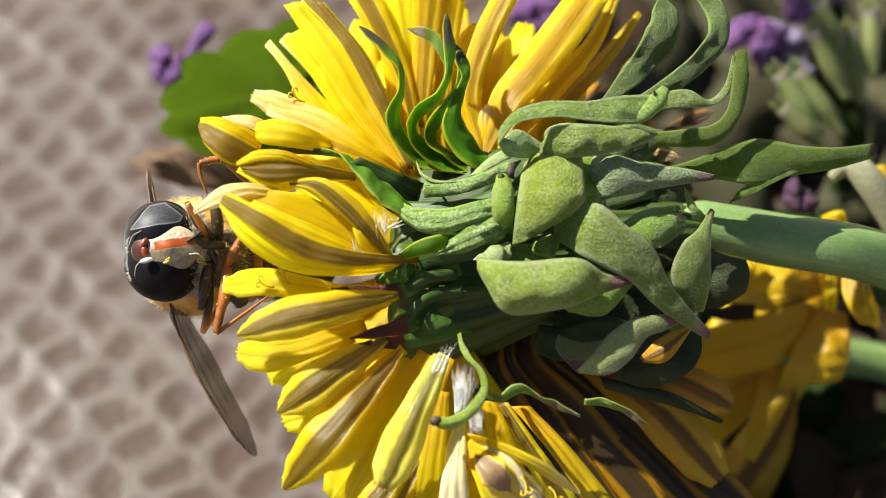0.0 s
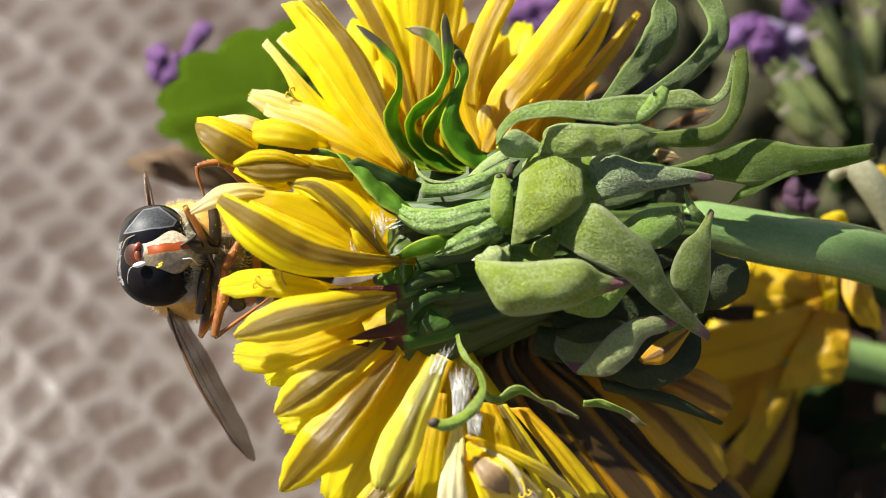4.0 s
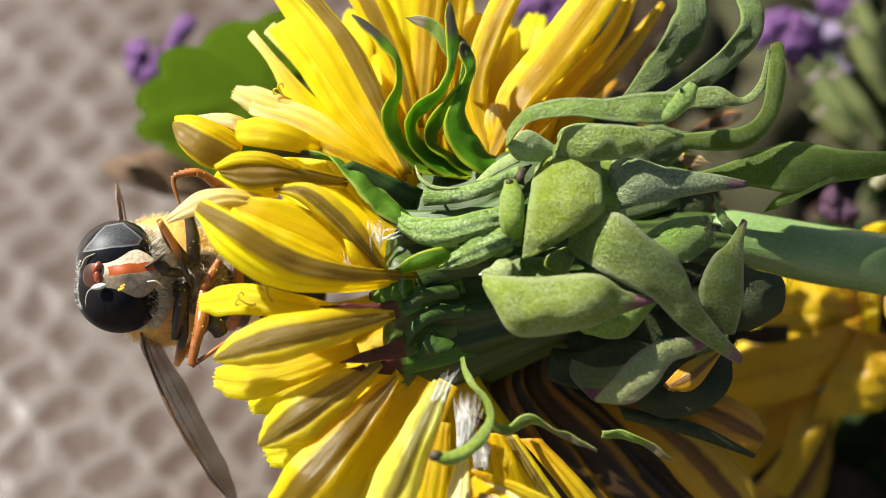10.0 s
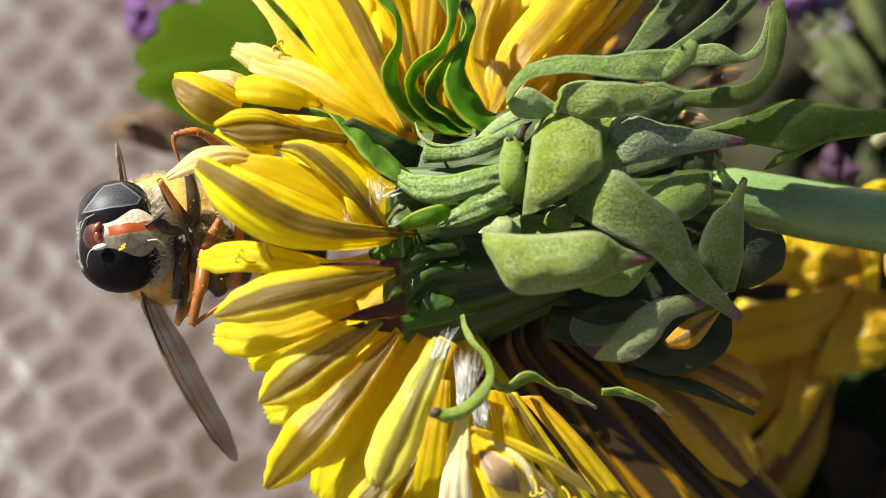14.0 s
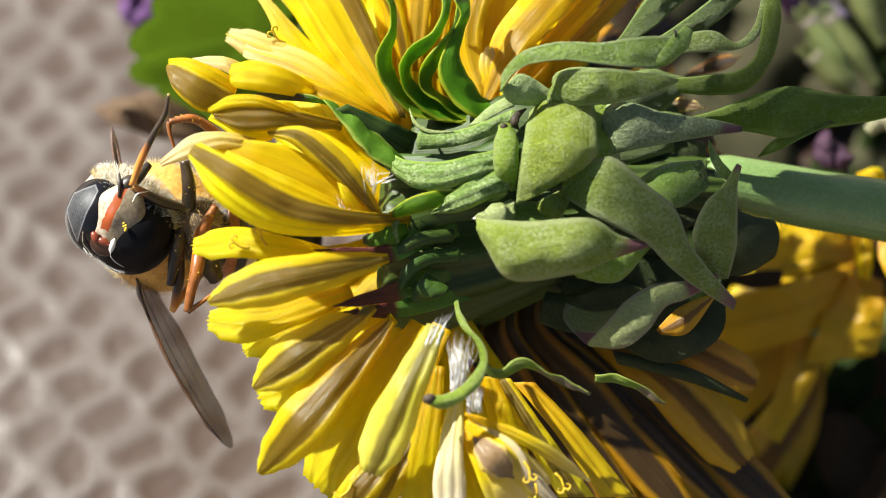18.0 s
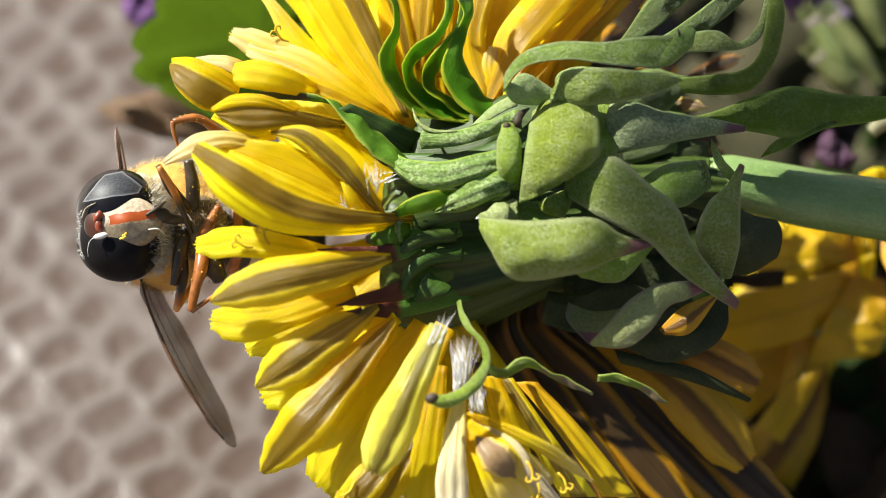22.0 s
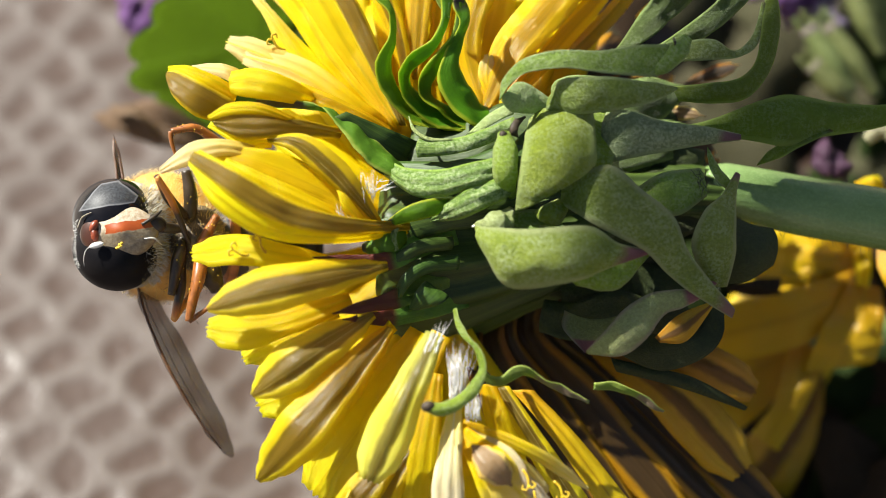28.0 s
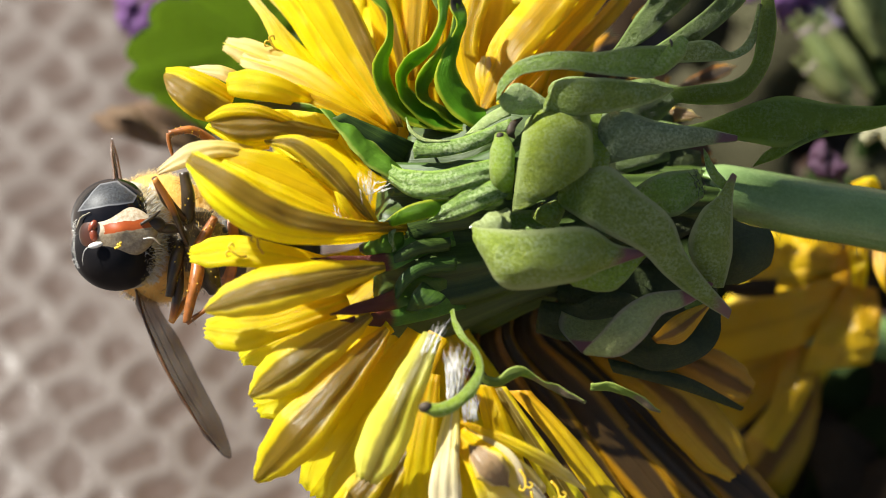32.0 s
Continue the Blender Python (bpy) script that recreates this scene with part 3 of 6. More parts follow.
def build_table():
    bm = bmesh.new()
    bmesh.ops.create_grid(bm, x_segments=2, y_segments=2, size=60)
    for v in bm.verts:
        v.co.z = -0.004
    me = bpy.data.meshes.new("ground")
    bm.to_mesh(me)
    bm.free()
    me.materials.append(BOARD)
    tagged(new("ground", me), "brown table surface under the mat", "table", kind="structure")

    # the mat: a net of ridges round sunken cells
    a, b = Vector((4.0, 1.15)), Vector((2.1, -2.15))
    det = a.x * b.y - a.y * b.x
    x0, x1, y0, y1, step = -60, 70, -45, 75, 0.42
    nx, ny = int((x1 - x0) / step), int((y1 - y0) / step)
    gx, gy = np.meshgrid(np.linspace(x0, x1, nx + 1), np.linspace(y0, y1, ny + 1))
    wx = gx + 0.35 * np.sin(gy * 0.31 + 1.0) + 0.25 * np.sin(gx * 0.23 + gy * 0.11) + 0.28 * np.sin(gx * 0.93 + gy * 0.71) + 0.2 * np.sin(gy * 1.37 - gx * 0.4)
    wy = gy + 0.35 * np.sin(gx * 0.27) + 0.25 * np.sin(gy * 0.19 + 2.0) + 0.22 * np.sin(gx * 1.11 - gy * 0.83 + 1) + 0.18 * np.sin(gx * 0.52 + gy * 1.6)
    p = (wx * b.y - wy * b.x) / det
    q = (wy * a.x - wx * a.y) / det
    p -= np.round(p)
    q -= np.round(q)
    first, second = np.full(gx.shape, 9.0), np.full(gx.shape, 9.0)
    for i, j in itertools.product((-2, -1, 0, 1, 2), repeat=2):
        dx, dy = (p + i) * a.x + (q + j) * b.x, (p + i) * a.y + (q + j) * b.y
        far = np.sqrt(dx * dx + dy * dy)
        second = np.minimum(second, np.maximum(first, far))
        first = np.minimum(first, far)
    ridge = np.clip(1.12 - (second - first) / 1.75, 0, 1)
    ridge = ridge * ridge * (3 - 2 * ridge)
    z = -0.16 + (0.10 + 0.05 * np.sin(gx * 0.41 + gy * 0.3) * np.cos(gy * 0.37 - gx * 0.2)) * ridge + 0.16 * np.sin(gx * 0.19) * np.cos(gy * 0.14)
    verts = np.stack([gx.ravel(), gy.ravel(), z.ravel()], 1) * 0.001
    idx = np.arange((nx + 1) * (ny + 1)).reshape(ny + 1, nx + 1)
    faces = np.stack([idx[:-1, :-1].ravel(), idx[:-1, 1:].ravel(), idx[1:, 1:].ravel(), idx[1:, :-1].ravel()], 1)
    me = bpy.data.meshes.new("table_mat")
    me.from_pydata(verts.tolist(), [], faces.tolist())
    me.shade_smooth()
    at = me.attributes.new("ridge", "FLOAT", "POINT")
    at.data.foreach_set("value", ridge.ravel().astype(np.float32))
    me.materials.append(MAT)
    tagged(new("table_mat", me), "pale pinkish beige mat with a net of raised cells", "mat", kind="structure")


build_table()

# ---- the dandelion ----
dandelion = thing("dandelion", (6.13, 1.16, 0.8), "yellow dandelion with curled green bracts on its stalk", "flower")


def floret(tip_to_root, width, material=PETAL, parent=None, **more):
    more.setdefault("pleat", 0.055)
    more.setdefault("tooth", 0.3)
    more.setdefault("seed", len(ORIGIN) * 1.3)
    more.setdefault("wave", 0.07)
    more.setdefault("n", 22)
    more.setdefault("m", 12)
    more.setdefault("cup", 0.09)
    more.setdefault("thick", 0.07)
    return part("ray_floret", ribbon(tip_to_root[::-1], width, **more), material, parent or dandelion)


def bract(pts, width, material=BRACT, parent=None, name="bract", **more):
    more.setdefault("shape", "bract")
    more.setdefault("thick", 0.11)
    more.setdefault("cup", 0.05)
    more.setdefault("wave", 0.22)
    more.setdefault("seed", len(ORIGIN) * 1.7)
    more.setdefault("rough", 0.13)
    more.setdefault("grain", 1.1)
    more.setdefault("n", 26)
    more.setdefault("m", 10)
    return part(name, ribbon(pts, width, **more), material, parent or dandelion)


def leafy(one, other, material=BRACT, name="bract", label="", parent=None, **more):
    """A bract or petal between two edges."""
    more.setdefault("seed", len(ORIGIN) * 1.7)
    return part(name, blade(one, other, **more), material, parent or dandelion, label)


def petal(edges, material, **more):
    """A floret between two edges, finely pleated along its length."""
    for key, value in (("thick", 0.07), ("m", 14), ("n", 24), ("bulge", 0.1), ("rough", 0.05), ("pleat", 0.03)):
        more.setdefault(key, value)
    return leafy(edges[0], edges[1], material, "ray_floret", **more)


def build_cup():
    """The green cup that holds the florets, with low ribs, and the stalk."""
    bm = bmesh.new()
    uv = bm.loops.layers.uv.new("UVMap")
    line = curve_points(((15.75, 2.82, -3), (9.87, 2.67, -3), (3.43, 0.47, -3.8), (-0.42, 0.03, -4.5), (-2.66, 0.03, -5)), 28)
    spots = ((0, 1.25), (0.2, 1.6), (0.45, 3.6), (0.72, 5.0), (0.9, 5.0), (1, 4.0))
    rings, m = [], 72
    for i, p in enumerate(line):
        way = (line[min(i + 1, 28)] - line[max(i - 1, 0)]).normalized()
        side = way.cross(Vector((0, 0, 1))).normalized()
        up = side.cross(way)
        ring = []
        for j in range(m):
            a = 2 * math.pi * j / m
            r = at_profile(spots, i / 28) * (1 + 0.05 * math.cos(a * 14 + i * 0.05) + 0.02 * math.sin(a * 5 + i * 0.3))
            ring.append(bm.verts.new(p + (side * math.cos(a) + up * math.sin(a)) * r))
        rings.append(ring)
    for i in range(28):
        for j in range(m):
            f = bm.faces.new((rings[i][j], rings[i][(j + 1) % m], rings[i + 1][(j + 1) % m], rings[i + 1][j]))
            for loop, c in zip(f.loops, ((j, i), (j + 1, i), (j + 1, i + 1), (j, i + 1))):
                loop[uv].uv = (c[0] / m * 6, c[1] / 28)
    bm.faces.new(rings[-1])
    bmesh.ops.recalc_face_normals(bm, faces=bm.faces)
    part("flower_cup", bm, CUP_SHADE, dandelion, "dark green ribbed cup")
    part("stalk", tube(((11.64, 3.41, -3), (14.87, 3.06, -3), (18.99, 2.23, -3), (23.98, 1.35, -3), (32, -1, -6), (60, -8, -20), (95, -17, -23)), (0.5, 1.45, 1.55, 1.6, 1.6, 1.6, 1.6), 40, 20), STALK, dandelion, "smooth pale green stalk")


build_cup()
cam.data.dof.focus_object = dandelion

# upper florets, which stand up and lean back over the bracts
floret(((-4.9, 18.75, -4), (-3.01, 14.94, -4), (-2.22, 8.53, -3)), 3.2, PETAL_PLAIN)
floret(((-3.58, 18.83, -4.5), (-2.54, 14.94, -4), (-1.82, 8.53, -3)), 1.7, PETAL_PLAIN)
floret(((-0.71, 18.49, -2.5), (-1.16, 14.74, -2.5), (-1.58, 8.77, -2)), 2.0, PETAL_FAN)
floret(((0.63, 18.57, -3), (0.15, 14.8, -3), (-0.56, 8.49, -2.5)), 1.5, PETAL_SOFT)
floret(((1.57, 14.92, -4), (1.02, 12.65, -3.5), (0.28, 8.21, -3)), 1.6, PETAL_SOFT, shape="point", tooth=0.1)
floret(((2.28, 9.75, -1), (2.21, 8.68, -1), (2.73, 7.14, -1)), 0.9, PETAL_PALE)
petal((((-2.5, 6, -1.4), (-6.21, 9.61, -2), (-8.48, 11.91, -2.2), (-10.19, 13.92, -2.6)), ((-3.3, 6.25, -1.2), (-7.48, 8.88, -1.6), (-9.44, 12.22, -2), (-10.52, 13.53, -2.6))), PETAL_PALE)
petal((((-2.18, 6.18, -1.8), (-4.94, 10.63, -2.6), (-7.55, 13.29, -3), (-9.21, 14.4, -3.4)), ((-2.5, 6.17, -1.6), (-6.23, 9.97, -2.4), (-8.52, 12.56, -2.8), (-9.72, 13.85, -3.2))), PETAL_PALE)
petal((((-2.81, 6.15, -1.2), (-6.19, 9.42, -1.6), (-8.14, 12.21, -2), (-9.46, 13.89, -2.4)), ((-2.33, 6.14, -1), (-4.89, 9.55, -1.4), (-6.51, 12.51, -1.8), (-8.31, 14.51, -2.2))), PETAL_PLAIN)
petal((((-2.58, 6.29, -0.8), (-5.37, 9.86, -1.2), (-7.63, 13.14, -1.6), (-9.37, 15.81, -2.2)), ((-2.1, 6.29, -0.8), (-3.86, 9.85, -1.2), (-5.46, 13.13, -1.6), (-7.88, 16.06, -2.2))), PETAL_PLAIN)
petal((((-2.25, 6.27, -0.5), (-4.29, 10.14, -0.8), (-6.21, 13.56, -1.1), (-8.36, 16.07, -1.7)), ((-1.87, 6.27, -0.5), (-3.01, 9.5, -0.8), (-4.48, 12.74, -1.1), (-7.01, 15.93, -1.7))), PETAL_BACK)
petal((((-1.76, 6.32, -1.4), (-2.97, 11.21, -2), (-4.91, 14.84, -2.4), (-6.55, 17.54, -3)), ((-1.44, 6.31, -1.4), (-1.93, 11.21, -2), (-3.15, 14.83, -2.4), (-4.53, 17.59, -3))), PETAL)
petal((((-1.7, 6.34, -1.8), (-2.46, 10.6, -2.5), (-3.3, 14.25, -3), (-3.96, 17.61, -3.6)), ((-1.05, 6.33, -1.8), (-1.17, 10.6, -2.5), (-1.54, 14.24, -3), (-1.83, 17.66, -3.6))), PETAL_PLAIN)
petal((((1.59, 7.17, -1), (0.65, 10.51, -1.6), (1.51, 14.1, -2), (3.03, 17.16, -2.6)), ((2.55, 7.3, -1), (1.94, 10.5, -1.6), (2.93, 13.77, -2), (4.6, 17.09, -2.6))), PETAL_FAN)
petal((((1.68, 6.98, -1), (2.45, 10.47, -1.3), (4.16, 12.84, -1.9), (6.83, 16.35, -3)), ((2.22, 6.84, -0.8), (4.49, 9.73, -1.1), (6.8, 12.44, -1.9), (9.44, 16.26, -3))), PETAL_FAN)
petal((((3.48, 8.26, -2), (5.47, 11.28, -2.6), (7.98, 13.85, -3), (9.62, 16.67, -3.6)), ((4.19, 8.06, -2), (6.5, 10.5, -2.6), (8.83, 13.39, -3), (10.07, 16.34, -3.6))), PETAL_FAN)
petal((((2.52, 7.97, -2.4), (4.52, 12.24, -3), (6.52, 15.25, -3.6), (8.23, 17.65, -4.4)), ((3.49, 7.96, -2.4), (5.81, 11.25, -3), (7.83, 14.25, -3.6), (9.39, 17.32, -4.4))), PETAL_ORANGE)
petal((((6.15, 10.31, -3.4), (8.36, 12.56, -3.8), (11.12, 15.65, -4.4)), ((7.13, 10.04, -3.4), (9.54, 12.56, -3.8), (11.39, 15.39, -4.4))), PETAL_ORANGE)
# florets on the near left, curled round the fly's side
floret(((-11.04, 10.61, -2), (-8.48, 9.49, -1), (-4.78, 7.13, -0.5), (-2.52, 5.97, -1.8)), 1.5, PETAL_PALE)
floret(((-10.07, 9.85, -1.5), (-7.23, 8.84, -0.6), (-4.16, 6.82, -0.4), (-2.36, 5.8, -1.6)), 1.7, PETAL_PALE)
petal((((-10.08, 8.85, 0.4), (-11.17, 9.3, 0.8), (-12.65, 9.19, 0.8)), ((-10.16, 7.73, 1), (-10.84, 8.44, 1.3), (-12.41, 8.91, 1.1))), PETAL_BLUSH)
petal((((-10.31, 8.02, 0.9), (-11.39, 8.6, 1.4), (-12.79, 9.1, 1.5), (-13.77, 9.13, 1.1)), ((-10.49, 7.25, 1.4), (-11.87, 8.04, 2.1), (-13.08, 8.7, 1.9), (-13.76, 8.87, 1.2))), PETAL_PLAIN, bulge=0.12)
petal((((-10.46, 7.39, 1.7), (-11.85, 8.16, 2.3), (-13.15, 8.8, 2), (-13.8, 8.86, 1.3)), ((-11.53, 6.33, 1.7), (-12.4, 6.62, 2.4), (-13.44, 7.56, 2.1), (-13.86, 8.58, 1.3))), PETAL_BACK, bulge=0.16)
petal((((-5.56, 7.37, -0.4), (-7.71, 8.5, 1.6), (-9.37, 8.98, 1.9), (-10.56, 8.85, 1.5)), ((-5.7, 7.01, -0.2), (-8.25, 7.32, 1.9), (-9.91, 7.53, 2.1), (-10.55, 7.71, 1.6))), PETAL_PLAIN, bulge=0.18)
petal((((-2.58, 6.11, -0.4), (-4.68, 7.3, 0.2), (-7.23, 8.4, 0.4)), ((-2.63, 5.75, -0.2), (-4.94, 6.56, 0.6), (-7.03, 7.29, 0.8))), PETAL_FAN)
petal((((-5.09, 6.03, 1), (-7.89, 6.56, 2.9), (-10.09, 6.73, 3.2), (-11.36, 6.38, 2.7)), ((-5.21, 5.52, 1), (-7.89, 5.53, 2.9), (-9.82, 5.35, 3.1), (-11.28, 6.04, 2.7))), PETAL_BACK, bulge=0.12)
petal((((-7.24, 6.43, 2.7), (-8.7, 7.07, 3.2), (-10.36, 7.18, 3.2), (-11.65, 6.55, 2.6)), ((-7.84, 6.31, 2.9), (-9.24, 6.61, 3.4), (-10.62, 6.55, 3.4), (-11.56, 6.35, 2.7))), PETAL_PLAIN, bulge=0.12)
petal((((-8.52, 5.63, 2), (-9.87, 5.71, 2.6), (-11.49, 6.28, 2.5)), ((-8.51, 5.01, 2.2), (-9.85, 4.98, 2.8), (-11.66, 6, 2.5))), PETAL_PLAIN, bulge=0.1)
petal((((-9.31, 5.1, 2.6), (-10.92, 5.38, 3.2), (-12.43, 5.18, 3.3), (-14.01, 3.98, 2.7)), ((-9.29, 4.42, 2.8), (-10.9, 4.56, 3.4), (-12.42, 4.07, 3.4), (-13.92, 3.68, 2.7))), PETAL_BLUSH, bulge=0.1)
petal((((-3.25, 1.37, 2), (-5.12, 3.23, 2.7), (-7.88, 4.69, 3), (-10.94, 5.08, 3)), ((-3.87, 1.09, 2.6), (-6.19, 1.27, 3.4), (-8.64, 1.95, 3.9), (-11.36, 4.11, 3.7))), PETAL_SOFT, bulge=-0.08)
petal((((-4, 1.19, 2.9), (-6.19, 2.46, 3.5), (-8.65, 3.61, 3.8), (-10.59, 4.44, 3.7)), ((-4.33, 1.08, 3), (-6.45, 1.63, 3.7), (-8.77, 2.64, 4), (-10.84, 3.99, 3.9))), PETAL_PLAIN, bulge=0.06)
petal((((-3.07, 1.42, 2.4), (-3.93, 3.07, 3.4), (-5.01, 4.43, 3.8), (-6.73, 5.6, 3.7), (-8.71, 5.51, 2.8)), ((-3.73, 1.48, 2.6), (-4.96, 2.58, 3.1), (-6.33, 3.79, 3.4), (-7.58, 4.84, 3.4), (-8.62, 5.2, 2.8))), PETAL_OLIVE, bulge=0.14)
petal((((-3.86, 1.47, 3.1), (-4.65, 2.52, 3.4), (-5.09, 3.13, 3.3)), ((-4.44, 1.25, 3.1), (-4.98, 2.02, 3.4), (-5.24, 2.85, 3.2))), PETAL_PLAIN, bulge=0.2, n=14)
petal((((-7.65, 2.32, 4.6), (-9.62, 3.67, 5.2), (-11.78, 4.77, 4.8)), ((-7.53, 1.99, 4.8), (-9.6, 3.23, 5.4), (-11.99, 4.5, 4.9))), PETAL_PLAIN, bulge=0.1)
petal((((-1.7, 1.33, 1.2), (-4.73, 1.57, 4), (-7.44, 2.31, 5.2), (-9.84, 3.7, 5.7), (-11.98, 4.71, 5)), ((-1.7, 0.93, 1.2), (-5.04, 0.74, 4.4), (-7.69, 1.19, 5.5), (-10.14, 2.56, 5.9), (-12.3, 4.19, 5))), PETAL_BACK, bulge=0.1)
petal((((-1.75, 1.1, 1), (-5.05, 0.91, 4.2), (-7.71, 1.38, 5.3), (-10.16, 2.73, 5.7), (-12.26, 4.28, 4.9)), ((-1.75, 0.76, 1), (-5.06, 0.25, 3.9), (-8.42, 0.46, 4.9), (-10.96, 1.98, 5.3), (-12.3, 4.01, 4.8))), PETAL_PLAIN, bulge=0.08)
floret(((-12.19, -0.17, 3), (-10.05, 0.03, 3.6), (-7.85, -0.3, 3.4), (-4.88, -0.81, 2)), 1.7, PETAL_PLAIN, roll=(15, 25))
# lower left florets
floret(((-11.32, -2.91, 5), (-9.04, -2.14, 5.6), (-6.1, -1.47, 5), (-2.75, -0.81, 3)), 2.3, PETAL_OLIVE, cup=0.14, shape="point", tooth=0.1)
floret(((-11.38, -3.84, 3.5), (-8.91, -3.82, 4), (-4.58, -2.48, 2.5)), 2.0, PETAL_PLAIN, roll=(14, 14))
floret(((-9.78, -5.35, 2), (-7.92, -4.38, 2.6), (-5.16, -3.34, 2)), 1.5, PETAL_PLAIN, roll=(14, 14))
floret(((-9.24, -7.12, 4), (-6.94, -5.44, 4.6), (-3.44, -3.16, 3)), 2.5, PETAL_OLIVE, cup=0.12, shape="point", tooth=0.1)
floret(((-8.94, -7.61, 3), (-6.19, -6.33, 3.4), (-2.64, -3.62, 2)), 2.6, PETAL_PLAIN, roll=(14, 14))
floret(((-8.96, -11.24, 4), (-6.39, -8.31, 4.6), (-2.61, -3.86, 3)), 2.7, PETAL, cup=0.12, shape="point", tooth=0.1)
floret(((-6.26, -11.98, 2.4), (-3.72, -8.58, 3), (-0.95, -4.18, 2)), 4.0, PETAL_PLAIN, roll=(14, 14))
floret(((-5.11, -12.47, 3), (-2.6, -8.27, 3.4), (-0.11, -4.18, 2)), 2.6, PETAL_PLAIN, roll=(14, 14))
floret(((-3.51, -11, 5), (-2.14, -7.82, 5.6), (-0.38, -4.1, 4)), 2.3, PETAL_GREENISH, cup=0.16, wave=0.15)
floret(((-5.2, -13.44, 4), (-3.41, -11.24, 4), (-1.22, -8.86, 3)), 1.8, PETAL)
floret(((-3.98, -13.79, 3.5), (-2.59, -11.29, 3.6), (-0.67, -8.58, 3)), 1.9, PETAL)
floret(((-1.22, -13.58, 3), (-1.08, -10.75, 3.5), (-0.39, -6.08, 3)), 2.0, PETAL_PLAIN)
floret(((0.3, -13.92, 4.5), (0.25, -10.88, 4.8), (0.61, -7.56, 3.6)), 1.6, PETAL_WHITE)
floret(((2.65, -14.35, 3.4), (1.55, -11.56, 3.6), (0.86, -8.3, 3)), 2.0, PETAL_PLAIN)
floret(((3.28, -11.38, 4.7), (2.34, -10.4, 5.2), (1.42, -9.5, 4.4)), 1.7, PETAL_TAG, shape="lens", tooth=0.1)
floret(((4.28, -12.37, 4.2), (2.62, -10.62, 4.7), (0.85, -8.92, 3.9)), 2.7, PETAL_PALE, shape="wide")
floret(((3.33, -13.58, 4), (2.13, -11.46, 4.5), (1.05, -9.19, 3.9)), 1.1, PETAL_PALE, roll=(-25, -25))
floret(((5.95, -13.33, 3.8), (4, -11.34, 4.4), (1.82, -9.2, 3.8)), 0.8, PETAL_WHITE, roll=(30, 20), shape="point")
floret(((4.01, -12.34, 4), (3.03, -10.22, 4.6), (1.4, -8.65, 3.8)), 1.4, PETAL_WHITE, roll=(30, 30))
floret(((6.87, -11.53, 4.4), (4.38, -9.85, 5), (0.99, -8.36, 4)), 0.9, PETAL_PALE, roll=(35, 35), shape="point")
floret(((4.87, -13.52, 3.4), (4.02, -11.27, 3.8), (2.39, -9.13, 3)), 1.2, PETAL_PLAIN)
# lower right florets, bent back; their shade is partly put into the colour
floret(((5.86, -14.26, -2.20), (2.95, -8.74, -2.40), (1.53, -4.97, -3.00), (2.33, -2.65, -4.60)), 1.5, PETAL_BROWN_SHADE, roll=(0, -40), wave=0.2, n=30)
floret(((8.09, -14.34, -2.80), (4.14, -8.49, -3.00), (2.42, -4.84, -3.50), (3.11, -2.51, -5.00)), 2.2, PETAL_BROWN_SHADE, roll=(25, -10), wave=0.2, n=30)
floret(((10.48, -14.40, -3.20), (5.94, -8.39, -3.60), (3.38, -4.71, -3.90), (3.93, -2.37, -5.20)), 1.6, PETAL_BROWN_SHADE, roll=(5, -35), wave=0.2, n=30)
floret(((12.91, -14.48, -3.80), (7.60, -8.29, -4.10), (4.35, -4.67, -4.30), (4.84, -2.22, -5.50)), 2.4, PETAL_BROWN_SHADE, roll=(18, -5), wave=0.2, n=30)
floret(((15.63, -14.53, -4.20), (9.27, -8.16, -4.50), (5.40, -4.68, -4.70), (5.85, -2.08, -5.80)), 1.8, PETAL_BROWN_SHADE, roll=(-5, -30), wave=0.2, n=30)
floret(((18.41, -14.61, -4.80), (11.53, -8.79, -4.80), (6.63, -4.92, -5.20), (6.83, -2.23, -6.20)), 2.6, PETAL_BROWN_SHADE, roll=(5, -10), n=30)
floret(((15.62, -11.55, -4.1), (12.02, -7.67, -3.8), (7.67, -4.76, -5.1)), 3.0, PETAL_SHADE)
floret(((16.28, -7.43, -4.6), (13.24, -5.91, -4.1), (8.31, -4.18, -5.6)), 2.4, PETAL_SHADE)
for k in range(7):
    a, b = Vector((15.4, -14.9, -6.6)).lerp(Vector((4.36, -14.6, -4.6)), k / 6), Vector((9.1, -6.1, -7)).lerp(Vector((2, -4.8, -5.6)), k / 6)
    floret((a, a.lerp(b, 0.5) + Vector((-0.4, 0, 0.3)), b), 2.4, PETAL_SHADE)

petal((((2.31, -7.02, 1.4), (3.68, -9.24, 1.8), (5.67, -12.72, 1.4)), ((3.28, -6.81, 1.2), (5.01, -9.26, 1.6), (7.51, -12.74, 1.2))), PETAL_OLIVE)
petal((((3.44, -7.07, 0.6), (5.55, -9.6, 0.9), (7.84, -12.81, 0.6)), ((4.58, -7.09, 0.4), (6.98, -9.62, 0.7), (9.57, -12.84, 0.4))), PETAL_ORANGE)
petal((((1.71, -6.7, 2), (2.18, -8.91, 2.4), (3.25, -12.64, 2)), ((2.64, -6.7, 2), (3.57, -8.91, 2.4), (4.99, -12.64, 2))), PETAL_SOFT)
